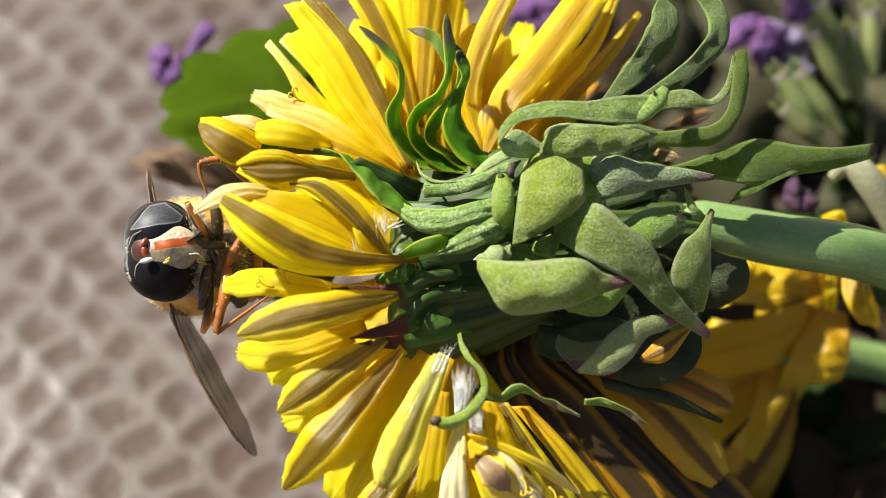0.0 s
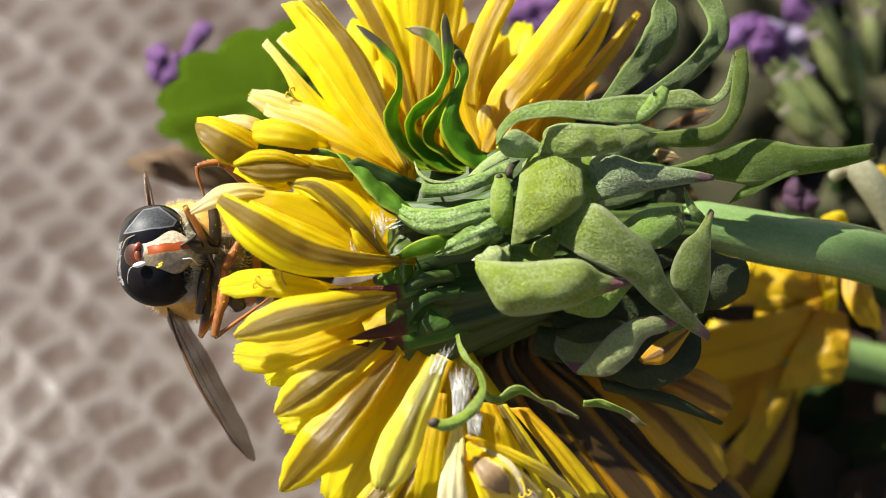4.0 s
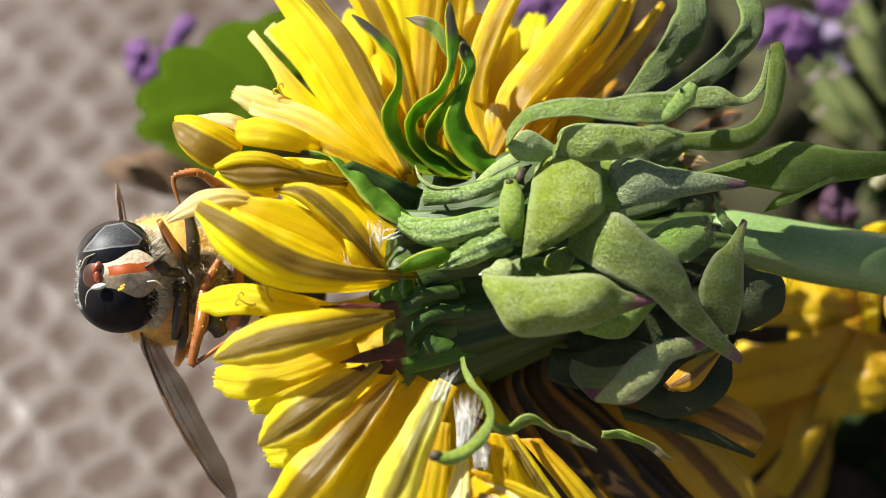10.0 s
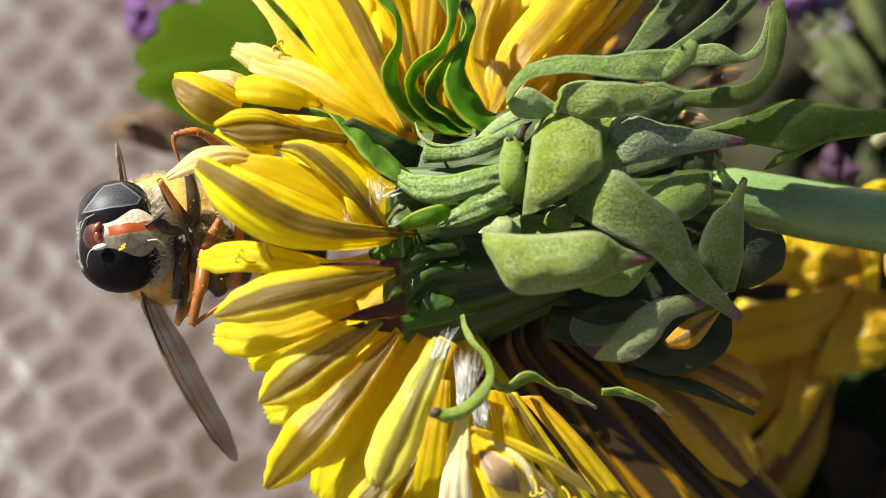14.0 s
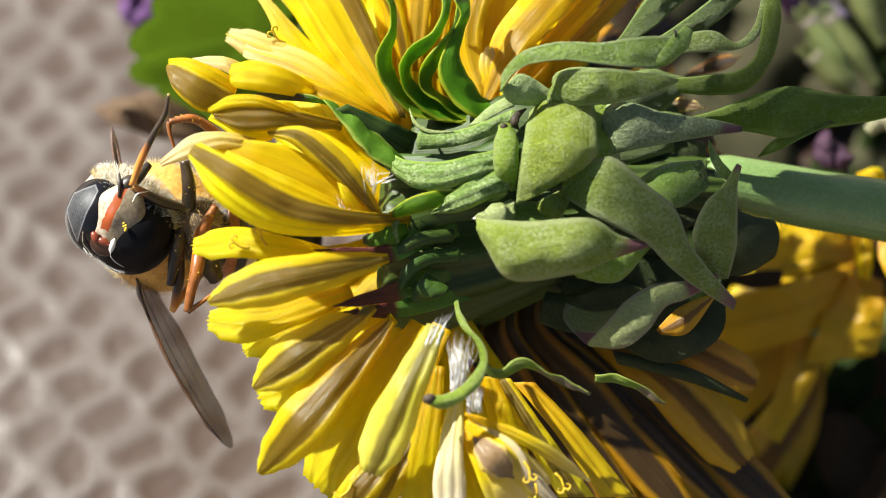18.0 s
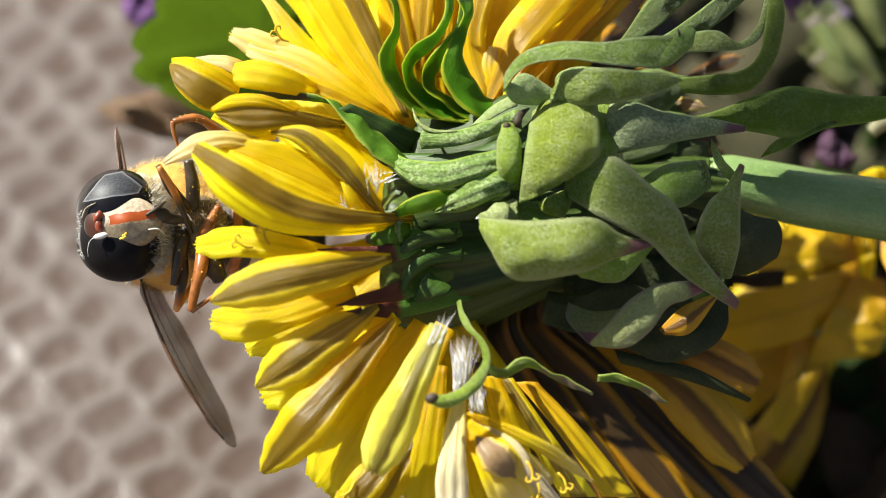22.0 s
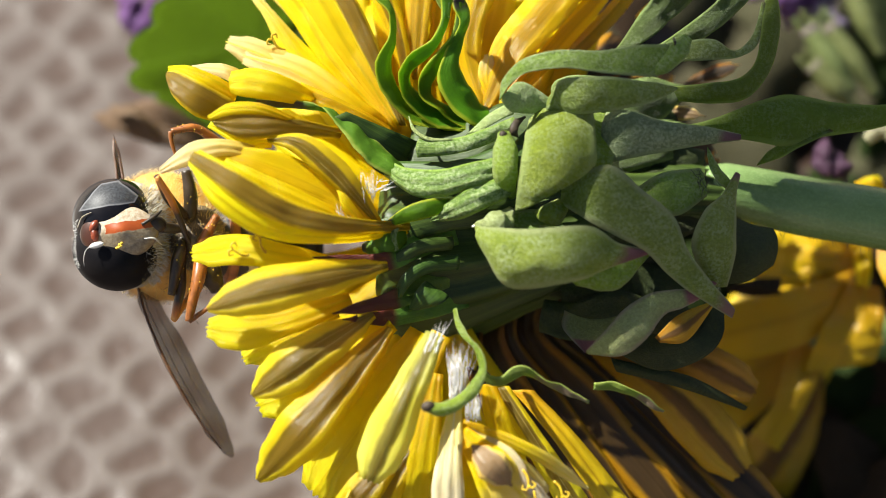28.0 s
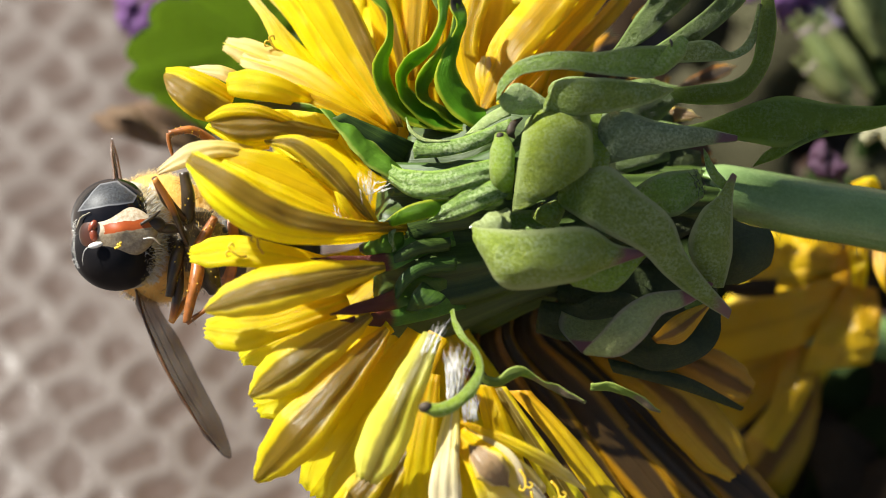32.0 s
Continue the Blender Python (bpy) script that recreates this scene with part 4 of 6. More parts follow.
# stray floret tips seen between the bracts
floret(((12.2, 13.42, -4), (11.19, 12.92, -4), (10.12, 12.25, -4.5)), 0.6, PETAL_SOFT, shape="point")
floret(((13.44, 7.0, -3.4), (12.35, 7.15, -3.4), (10.83, 6.92, -4)), 0.8, PETAL_TAG, shape="lens")
floret(((15.75, 9.9, -6.5), (14.7, 9.55, -6.5), (12.85, 8.88, -7)), 0.8, PETAL_BROWN_SHADE, shape="lens")


def style(a, turn, size, parent, material):
    """A curled split style, standing out of a floret."""
    a = Vector(a)
    way = Vector((math.cos(radians(turn)), math.sin(radians(turn)), 0.3))
    side = Vector((-way.y, way.x, 0.1))
    top = a + way * size
    curls = [tube((top, top + (way * 0.35 + side * k * 0.3) * size * 0.6, top + (side * k * 0.6 + way * 0.1) * size * 0.7, top + (side * k * 0.45 - way * 0.25) * size * 0.6), (0.055, 0.05, 0.03), 14, 6) for k in (1, -1)]
    part("style", join(tube((a, a.lerp(top, 0.5) + side * 0.1, top), (0.07, 0.06, 0.055), 8, 6), *curls), material, parent)


STYLE = plain("style_yellow", (0.66, 0.46, 0.015), (0.5, 0.30, 0.01), 1500, 0.45, 0.4)
for at, turn in (((-9.47, -0.3, 3.9), 160), ((-8.64, -0.19, 3.9), 110), ((3.84, -10.6, 4.9), 290),
                 ((-6.53, -4.4, 3.4), 200), ((-6.21, -4.96, 3.2), 230), ((5.36, -11.18, 4.6), 300), ((4.4, -11.67, 4.6), 265), ((-4.5, -11.72, 4.2), 230), ((-8.13, 10.15, -1.2), 140)):
    style(at, turn, 0.8, dandelion, STYLE)

# bracts bent back towards the stalk
leafy(((2.78, 7.3, 3), (2.9, 8.32, 3.4), (3.89, 9.27, 3.6), (5.54, 9.73, 3.7), (7.63, 9.71, 3.4), (9.32, 10.01, 3.1), (11.46, 10.17, 2.6)), ((2.9, 7.49, 3.5), (3.31, 8.11, 3.6), (4.19, 8.62, 3.8), (5.95, 8.81, 3.8), (7.63, 8.62, 3.5), (9.31, 8.48, 3.2), (10.47, 8.52, 2.7)), bulge=0.12, curl=0.12, n=36)
leafy(((4.94, 6.74, 1.8), (3.37, 6.76, 2.8), (2.8, 7.29, 3.2)), ((5.56, 7.33, 1.8), (3.84, 8.27, 2.7), (2.88, 7.56, 3.3)), BRACT_PALE, bulge=0.12, n=20)
part("bract", tube(((10.08, 8.55, 2.7), (10.88, 9.08, 3), (11.56, 9.81, 2.9), (12, 10.46, 2.5)), (0.1, 0.4, 0.5, 0.3), 18, 14, 0.6), BRACT, dandelion)
part("bract_tip", tube(((11.26, 10.4, 3.1), (11.33, 10.2, 3.2), (11.32, 10.01, 3.1)), (0.05, 0.07, 0.03), 6, 6), DARK, dandelion, "shrivelled dark bract tip")
leafy(((5.31, 7.76, 2.4), (5.86, 8.35, 3.4), (7.72, 8.46, 3.7), (9.58, 8.3, 3.3), (11.53, 8.06, 2.2)), ((5.05, 6.67, 2.4), (6.71, 6.66, 3.1), (8.44, 6.84, 3.3), (10.21, 7.22, 3.3), (11.56, 7.92, 2.2)), BRACT, bulge=0.14, rough=0.09, n=30, m=14)
leafy(((5.41, 8.24, 1), (5.65, 8.45, 1.8), (6.6, 8.65, 2.2), (8.58, 8.49, 2)), ((5.69, 7.53, 1), (6.07, 7.89, 1.8), (7.16, 8.14, 2.2), (8.72, 8.3, 2)), bulge=0.2, n=18)
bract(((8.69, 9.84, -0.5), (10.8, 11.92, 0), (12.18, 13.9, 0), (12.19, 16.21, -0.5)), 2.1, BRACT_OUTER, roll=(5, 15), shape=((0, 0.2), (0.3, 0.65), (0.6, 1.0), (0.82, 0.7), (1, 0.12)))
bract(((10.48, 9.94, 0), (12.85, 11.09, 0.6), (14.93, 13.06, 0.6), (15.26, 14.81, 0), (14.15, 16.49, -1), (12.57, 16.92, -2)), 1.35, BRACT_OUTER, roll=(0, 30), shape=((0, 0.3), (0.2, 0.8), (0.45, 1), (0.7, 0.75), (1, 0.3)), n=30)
leafy(((11.86, 10.39, 1.5), (13.4, 10.5, 1.6), (14.52, 9.97, 1.2), (15.45, 10.78, 1), (16, 12.5, 0.4)), ((11.86, 9.38, 1.5), (13.54, 9.46, 1.6), (14.9, 9.68, 1.3), (15.77, 10.44, 1), (16.2, 12.44, 0.4)), BRACT_DUSK, bulge=0.1)
leafy(((11.42, 8.17, 1.1), (13.14, 8.32, 1.4), (14.69, 8.57, 1.4), (15.59, 9.49, 1.2), (15.94, 11.37, 0.8), (16.2, 12.75, 0.2)), ((11.77, 7.44, 1), (13.42, 7.3, 1.4), (15.11, 7.56, 1.4), (16.33, 9.01, 1.2), (16.87, 11.09, 0.8), (16.83, 12.86, 0.2)), BRACT_SHEER, bulge=0.2, n=30)
leafy(((10.54, 6.02, -0.8), (13.32, 6.54, 0), (15.86, 7.5, 0.2), (17.59, 7.88, 0.1), (19.93, 7.47, -0.2), (22.01, 7.39, -0.6), (24.17, 7.64, -1)), ((10.68, 5.5, -0.8), (13.6, 5.74, 0), (15.56, 5.5, 0.3), (17.23, 5.2, 0.5), (19.16, 5.71, 0.1), (21.73, 6.12, -0.6), (24.12, 6.78, -1)), BRACT_SHEER, bulge=0.12, wave=0.1, n=30)
leafy(((15.89, 4.27, -0.4), (17.06, 4.69, 0.5), (17.84, 5.14, 0.6), (19.66, 5.98, 0.3)), ((15.95, 4.39, -0.4), (16.56, 5.11, 0.1), (18.01, 5.8, 0.1), (19.37, 6.14, 0)), BRACT_SHEER, bulge=0.1, n=14)
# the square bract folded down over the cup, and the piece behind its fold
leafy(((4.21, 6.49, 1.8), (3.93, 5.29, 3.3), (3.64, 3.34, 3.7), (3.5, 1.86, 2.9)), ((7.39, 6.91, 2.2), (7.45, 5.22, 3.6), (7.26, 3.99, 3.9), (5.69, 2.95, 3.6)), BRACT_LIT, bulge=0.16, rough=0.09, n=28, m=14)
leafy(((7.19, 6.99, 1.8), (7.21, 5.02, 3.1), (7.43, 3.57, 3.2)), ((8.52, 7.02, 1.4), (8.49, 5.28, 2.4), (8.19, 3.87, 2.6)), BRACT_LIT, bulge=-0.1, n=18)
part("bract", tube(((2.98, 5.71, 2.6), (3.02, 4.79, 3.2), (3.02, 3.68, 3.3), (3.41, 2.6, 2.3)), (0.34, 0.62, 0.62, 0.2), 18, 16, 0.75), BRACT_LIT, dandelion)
part("bract_tip", blob((2.92, 5.64, 2.9), (0.2, 0.2, 0.2), (0, 0, 70), 12, 8), PINCHED, dandelion, "shrivelled dark bract tip")
part("bract_tip", tube(((4.02, 6.56, 2.4), (3.56, 6.2, 2.8), (3.45, 5.81, 2.9), (3.68, 5.52, 2.5)), (0.06, 0.2, 0.22, 0.04), 12, 8, 0.5), PINCHED, dandelion, "shrivelled dark bract tip")
leafy(((8.02, 6.81, 2), (9.14, 6.86, 2.6), (11.06, 6.34, 2.4), (13.08, 6.12, 1.9), (14.83, 5.78, 1.4)), ((7.91, 4.18, 2), (9.14, 4.49, 2.6), (11.06, 4.86, 2.4), (12.8, 5.19, 1.9), (14.8, 5.47, 1.4)), BRACT_GREY, bulge=0.16, rough=0.08)
# the sash that crosses down to the pink ends
leafy(((5.92, 3.21, 2.4), (8, 4.16, 3.7), (9.7, 2.92, 3.8), (11.27, 1.63, 3.5), (11.98, 0.03, 3.1), (13.06, -1.37, 2.5), (14.49, -2.92, 1.8)), ((5.81, 2.26, 2.4), (7.33, 1.24, 3.7), (8.49, 0.63, 3.7), (9.9, -0.11, 3.4), (11.07, -1.25, 2.8), (12.53, -2.32, 2.2), (14.34, -3.4, 1.7)), BRACT_PINK, bulge=0.1, rough=0.07, n=34, m=12)
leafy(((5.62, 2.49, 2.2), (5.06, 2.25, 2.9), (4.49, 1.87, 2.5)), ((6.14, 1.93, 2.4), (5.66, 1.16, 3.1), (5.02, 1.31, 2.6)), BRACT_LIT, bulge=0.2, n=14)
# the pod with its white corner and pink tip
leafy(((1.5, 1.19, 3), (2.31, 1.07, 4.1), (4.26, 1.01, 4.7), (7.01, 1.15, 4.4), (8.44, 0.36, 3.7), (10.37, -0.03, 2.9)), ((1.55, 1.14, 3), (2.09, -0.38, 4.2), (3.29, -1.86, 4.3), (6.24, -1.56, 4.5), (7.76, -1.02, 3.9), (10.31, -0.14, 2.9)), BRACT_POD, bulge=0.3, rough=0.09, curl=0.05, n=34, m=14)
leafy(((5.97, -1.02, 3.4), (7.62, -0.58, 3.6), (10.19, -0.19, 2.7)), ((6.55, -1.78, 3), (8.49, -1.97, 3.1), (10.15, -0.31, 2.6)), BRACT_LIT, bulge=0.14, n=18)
leafy(((3.35, 2.2, 2.5), (2.44, 1.86, 3.2), (1.47, 1.22, 3)), ((3.44, 1.08, 3.2), (2.75, 0.85, 4.1), (1.63, 1.08, 3.2)), BRACT_PALE, bulge=0.15, rough=0.2, n=18)
leafy(((1.9, 1.26, 2.5), (3.39, 1.93, 2), (5.38, 1.94, 1.6)), ((2.17, 0.92, 2.7), (3.92, 0.75, 2.8), (6.31, 0.92, 2.4)), BRACT, bulge=-0.15, n=16)
# back wall added behind the pod to keep sun out of the hollow
leafy(((1.77, 0.14, 3.5), (3.29, -1.78, 4.2), (6.25, -1.51, 4.3), (7.77, -0.99, 3.8)), ((2.2, 0.45, 1.4), (3.28, -0.59, 1), (6.11, -0.59, 1), (7.78, -0.31, 1.4)), BRACT_POD, bulge=-0.05, n=20)
part("bract_tip", blob((1.53, 1.16, 3.1), (0.16, 0.07, 0.08), (0, 0, 20), 10, 8), WHITE, dandelion, "dry white bract corner")
# the lower bract, curled round a hollow and ending in a pink twist
leafy(((7.04, -5, 2.4), (7.87, -4.02, 3.2), (8.89, -2.88, 3.3), (10.17, -2.14, 2.9), (11.49, -1.96, 2.3), (12.57, -1.88, 1.9), (13.48, -1.49, 1.4)), ((7.2, -5.17, 2.4), (8.76, -5.21, 3.2), (9.91, -4.4, 3.3), (10.89, -3.2, 2.9), (11.77, -2.91, 2.3), (12.8, -2.41, 1.9), (13.65, -1.69, 1.4)), BRACT_BLUSH, bulge=0.14, rough=0.08, n=30)
leafy(((9.23, -2.95, 1.6), (8.1, -4.02, 2.4), (7.14, -5.02, 2.5)), ((6.05, -3.02, 1.2), (5.92, -3.9, 2), (6.97, -5.08, 2.5)), BRACT_BLUSH, bulge=-0.25, n=18)
leafy(((10.61, -4.4, 0.8), (11.77, -3.26, 1), (13.67, -2.5, 0.8)), ((10.89, -4.68, 0.8), (12.23, -4.53, 1), (13.7, -2.61, 0.8)), PETAL_SHADE, "ray_floret", bulge=0.15, n=16)
leafy(((13.22, -1.67, 1.2), (12.26, 0.17, 2.2), (12.9, 1.93, 2.2), (13.79, 2.7, 1.6), (14.61, 3.91, 1)), ((14.21, -1.84, 1), (14.55, -0.25, 1.6), (14.52, 1.29, 1.8), (14.61, 2.71, 1.4), (14.86, 3.74, 1)), BRACT_PINK, bulge=0.16, n=24)
leafy(((9.44, 2.97, 1.2), (10.84, 3.82, 1.8), (12.83, 4.1, 1.2)), ((10.34, 1.95, 1.2), (11.68, 1.71, 1.8), (13.16, 2.68, 1.2)), BRACT, bulge=0.14, n=18)
bract(((14.44, 3.09, 1), (13.62, 3.86, 1.6), (13.14, 5.08, 1.4)), 0.55, BRACT, thick=0.15)
bract(((5.01, -3.38, -1.2), (6.95, -3.64, -0.6), (8.93, -2.8, -0.6), (11.82, -3.38, -1)), 2.0, BRACT_SHADE)
bract(((9.03, -4.54, -0.4), (11.21, -5.21, 0.4), (13.38, -4.23, 0.2), (14.03, -1.69, -0.4)), 1.8, BRACT_SHADE)
# fillers added in the gaps; their dark greens stand for the shade there
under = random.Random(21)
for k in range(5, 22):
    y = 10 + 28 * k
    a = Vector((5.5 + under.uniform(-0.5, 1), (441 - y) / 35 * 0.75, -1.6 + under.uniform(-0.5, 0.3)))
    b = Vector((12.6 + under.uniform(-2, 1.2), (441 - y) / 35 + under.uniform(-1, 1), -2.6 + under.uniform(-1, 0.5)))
    bract((a, a.lerp(b, 0.5) + Vector((0, 0, 0.6)), b), under.uniform(2.0, 3.0), BRACT_OUTER if k < 9 else BRACT_SHADE, n=14, m=6, shape="strap")
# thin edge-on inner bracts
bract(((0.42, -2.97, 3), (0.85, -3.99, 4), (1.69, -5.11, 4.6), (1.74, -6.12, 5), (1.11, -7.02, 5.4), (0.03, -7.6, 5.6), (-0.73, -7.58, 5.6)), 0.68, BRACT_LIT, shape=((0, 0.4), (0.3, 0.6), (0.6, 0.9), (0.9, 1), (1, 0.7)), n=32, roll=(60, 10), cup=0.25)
part("bract_tip", blob((-0.73, -7.52, 5.6), (0.34, 0.27, 0.26), (0, 0, 15), 12, 8), PINCHED, dandelion, "shrivelled dark bract tip")
bract(((1.81, -5.46, 4.2), (2.14, -6.23, 4.1), (2.91, -6.41, 4), (3.8, -5.94, 3.9), (4.58, -6.27, 3.6), (5.98, -6.89, 3.3), (7.15, -7.45, 3.2)), 0.6, BRACT_BROWN, shape="strap", n=34, roll=(40, 40), wave=0.3)
bract(((7.4, -6.7, 2.8), (8.51, -6.82, 2.8), (9.64, -7.22, 2.6), (10.91, -8, 2.2)), 0.5, BRACT_BROWN, shape="strap", roll=(30, 30), wave=0.3)
leafy(((8.54, -5.51, -1), (10.83, -6.02, -0.8), (12.87, -6.55, -1), (15.67, -8.07, -2)), ((8.83, -6.23, -1), (10.83, -6.71, -0.8), (12.69, -7.24, -1), (15.49, -8.27, -2)), BRACT_SHADE, n=20)
leafy(((14.83, 1.64, -0.6), (15.7, 1.29, -0.3), (16.76, 1.12, -0.8)), ((14.48, -1.75, -0.6), (15.42, -1.58, -0.3), (16.82, -0.78, -0.8)), BRACT_SHADE, n=14)
SWEPT = ((0, 0.8), (0.2, 1.15), (0.42, 1.0), (0.6, 0.5), (0.74, 0.42), (0.86, 0.62), (0.95, 0.45), (1, 0.1))
bract(((1.33, 6.04, -0.5), (-1.41, 6.72, 0), (-2.96, 8.85, 1), (-2.46, 11.07, 1.4), (-3.12, 12.49, 1.4), (-4.91, 14.24, 1)), 1.0, BRACT_GLOW, roll=(70, 25), n=34, shape=SWEPT)
bract(((1.95, 6.19, -0.5), (-0.8, 6.93, 0), (-1.91, 8.71, 0.8), (-0.39, 10.48, 1.2), (0.13, 12.44, 1.2), (-0.07, 14.83, 1)), 1.15, BRACT_GLOW, roll=(60, 20), n=34, shape=SWEPT)
bract(((2.56, 6.2, -0.8), (0.11, 7.04, -0.2), (-0.91, 8.42, 0.5), (0.49, 10.5, 1), (0.86, 12.31, 1), (0.14, 13.31, 1)), 1.1, BRACT_GLOW, roll=(60, 25), n=34, shape=SWEPT)
bract(((3.17, 6.5, -0.6), (1.48, 7, 0.3), (0.3, 8.91, 0.8), (0.98, 11.4, 1), (0.59, 12.83, 1)), 1.5, BRACT_GLOW, roll=(35, 30), n=34, shape=SWEPT)
bract(((0.28, 11.54, 1.2), (-0.77, 13.51, 1.2), (-2.22, 14.08, 0.8)), 0.7, BRACT_BROWN, shape="lens")
leafy(((-2.36, 3.46, 1.6), (-3.9, 4.4, 2), (-5.39, 6.26, 1.9), (-6.64, 7.29, 1.6), (-9.39, 7.49, 1.1)), ((-1.76, 4, 0.8), (-3.17, 5.24, 0.9), (-4.76, 6.48, 1), (-6.33, 6.92, 1.2), (-9.28, 7.1, 1.1)), BRACT_TIPPED, bulge=0.15, rough=0.12)
# the dark green of the cup stands for the shade on this bract
leafy(((-2.27, 3.43, -0.8), (-3.67, 4.18, 0.5), (-5.51, 6.55, 1.7)), ((-0.55, 5.12, -1.2), (-2, 5.73, 0.2), (-4.85, 6.85, 1.5)), CUP_SHADE, bulge=0.06, n=20)
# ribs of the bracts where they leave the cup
# under-layers whose dark colour stands for the shade between the ribs
leafy(((5.72, 7.15, 0.4), (3.32, 7.47, -0.2), (1.03, 6.64, -0.6), (-1.56, 6.33, -1.2)), ((4.97, 3.98, 1.2), (3.01, 5.08, 0.8), (1.02, 4.29, 0.6), (-1.83, 4.17, 0)), CUP_SHADE, bulge=0.08)
leafy(((4.67, 5.23, 1.6), (2.7, 5.09, 1.6), (0.45, 4.4, 1.4), (-2.68, 4.44, 0.4)), ((4.65, 2.83, 2), (2.97, 3.11, 2.1), (0.45, 2.69, 1.9), (-2.67, 2.72, 0.8)), CUP_SHADE, bulge=0.08)
leafy(((4.66, 3.12, 1.8), (2.69, 2.97, 2), (0.45, 2.56, 1.8), (-3.52, 1.39, 0.6)), ((4.69, 1.16, 1.2), (2.71, 1.16, 1.4), (0.17, 0.88, 1.2), (-3.81, -0.26, 0.4)), CUP_SHADE, bulge=0.08)
leafy(((3.48, 6.59, 1.9), (1.79, 5.86, 2.5), (0.34, 5.48, 2.2), (-1.18, 5.64, 1.4)), ((3.48, 5.81, 1.9), (1.9, 5.08, 2.5), (0.45, 4.7, 2.2), (-1.3, 4.57, 1.3)), BRACT_RIB, bulge=0.22, rough=0.1)
leafy(((3.33, 7.36, 1.4), (2.14, 6.66, 1.7), (1.07, 5.72, 1.4)), ((3.49, 6.72, 1.7), (2.75, 6.39, 2), (1.74, 5.81, 1.9)), BRACT_PALE, bulge=0.1, n=16)
part("bract_rim", tube(((-1.76, 6.66, 0.8), (-1.46, 5.92, 1.5), (-0.73, 5.47, 1.9), (0.45, 5.42, 2.3)), (0.04, 0.1, 0.1, 0.05), 18, 8), BRACT_PALE, dandelion, "pale dry bract edge")
leafy(((3.3, 4.72, 2.4), (1.33, 4.25, 2.9), (-0.11, 3.93, 2.7), (-1.74, 4.01, 2), (-2.77, 4.5, 1.1)), ((3.29, 3.65, 2.6), (1.55, 3.05, 3.1), (-0.11, 2.58, 2.9), (-1.51, 2.65, 2.4), (-2.94, 3.64, 1.2)), BRACT_RIB, bulge=0.2, rough=0.06, grain=1.6, pleat=0.05, m=14)
leafy(((3.23, 3.64, 2.8), (1.72, 3.22, 3.1), (0.45, 2.53, 2.8), (-0.56, 1.6, 2)), ((3.29, 2.62, 2.6), (1.83, 1.89, 3.1), (0.72, 1.45, 2.8), (-0.62, 1.35, 1.9)), BRACT_RIB, bulge=0.2, rough=0.07, pleat=0.04, grain=1.6, m=14)
leafy(((0.61, 2.51, 2.4), (-0.81, 2.45, 2.9), (-2.01, 2.01, 2.6), (-3.04, 1.21, 1.7)), ((0.45, 1.93, 2.2), (-0.81, 1.51, 2.6), (-1.9, 1.29, 2.3), (-2.95, 1.04, 1.6)), BRACT_GLOW, bulge=0.12, n=22)
leafy(((-2.03, 1.16, 1.2), (-3.08, 0.76, 2.2), (-4.04, 0.25, 2)), ((-2.2, -0.31, 1.2), (-3.02, -0.48, 2.2), (-3.98, -0.14, 2)), BRACT_DEEP, bulge=0.25, n=16)
leafy(((-1.11, 0.45, 0.8), (-1.95, 0.03, 1.4), (-2.86, -0.76, 2)), ((-1.19, -0.2, 0.8), (-1.86, -0.59, 1.2), (-2.75, -0.93, 2)), BRACT_DEEP, bulge=0.2, n=16)
# three pieces in the cup's dark green, in place of the shade here
leafy(((-0.9, -1.55, 1.2), (-1.38, -2.11, 1.7), (-1.75, -3.02, 1.4)), ((0.28, -2.41, 1), (-0.11, -2.7, 1.5), (-1.18, -3.05, 1.4)), CUP_SHADE, bulge=0.06, rough=0.08, n=16)
leafy(((0.45, 0.65, 0.9), (-1.18, 0.48, 1.6), (-2.35, -0.22, 2), (-3.2, -0.98, 2)), ((0.45, -0.03, 0.8), (-1.07, -0.23, 1.5), (-2.13, -0.84, 1.9), (-2.97, -1.21, 1.9)), CUP_SHADE, bulge=0.2)
leafy(((0.74, -0.26, 0.7), (-0.9, -0.48, 1.4), (-2.02, -1.26, 1.9), (-2.41, -2.27, 1.9)), ((0.74, -1.05, 0.6), (-0.73, -1.21, 1.3), (-1.6, -1.74, 1.8), (-2.19, -2.56, 1.8)), CUP_SHADE, bulge=0.2)
leafy(((-2.37, 1.21, 1.5), (-2.63, 0.73, 2.2), (-2.44, -0.11, 2)), ((-2.14, 1.15, 1.5), (-2.32, 0.64, 2.2), (-2.21, -0.03, 2)), BRACT_RIB, bulge=0.2, n=14)
leafy(((-3.02, -0.22, 2.2), (-3.6, -0.33, 2.6), (-4.03, -0.53, 2.2)), ((-3.02, -0.56, 2.2), (-3.57, -0.67, 2.6), (-3.97, -0.64, 2.2)), BRACT_POD, bulge=0.2, n=10)
bract(((0.6, 0.7, 0.2), (-1.4, 0.1, 1.2), (-2.9, -0.6, 2.4), (-6.4, -0.42, 3.4)), 1.15, BRACT_RED, n=24)
bract(((0.8, -1.2, -0.4), (-1.2, -1.9, 0.8), (-2.5, -2.5, 2.2), (-5.32, -3.13, 4.2)), 1.2, BRACT_RED, n=24)
bract(((1.2, -2.5, -0.8), (-0.9, -3, 0.6), (-2.7, -3.4, 2), (-4.9, -3.42, 3.8)), 1.1, BRACT_RED, n=24)
tufts = random.Random(9)
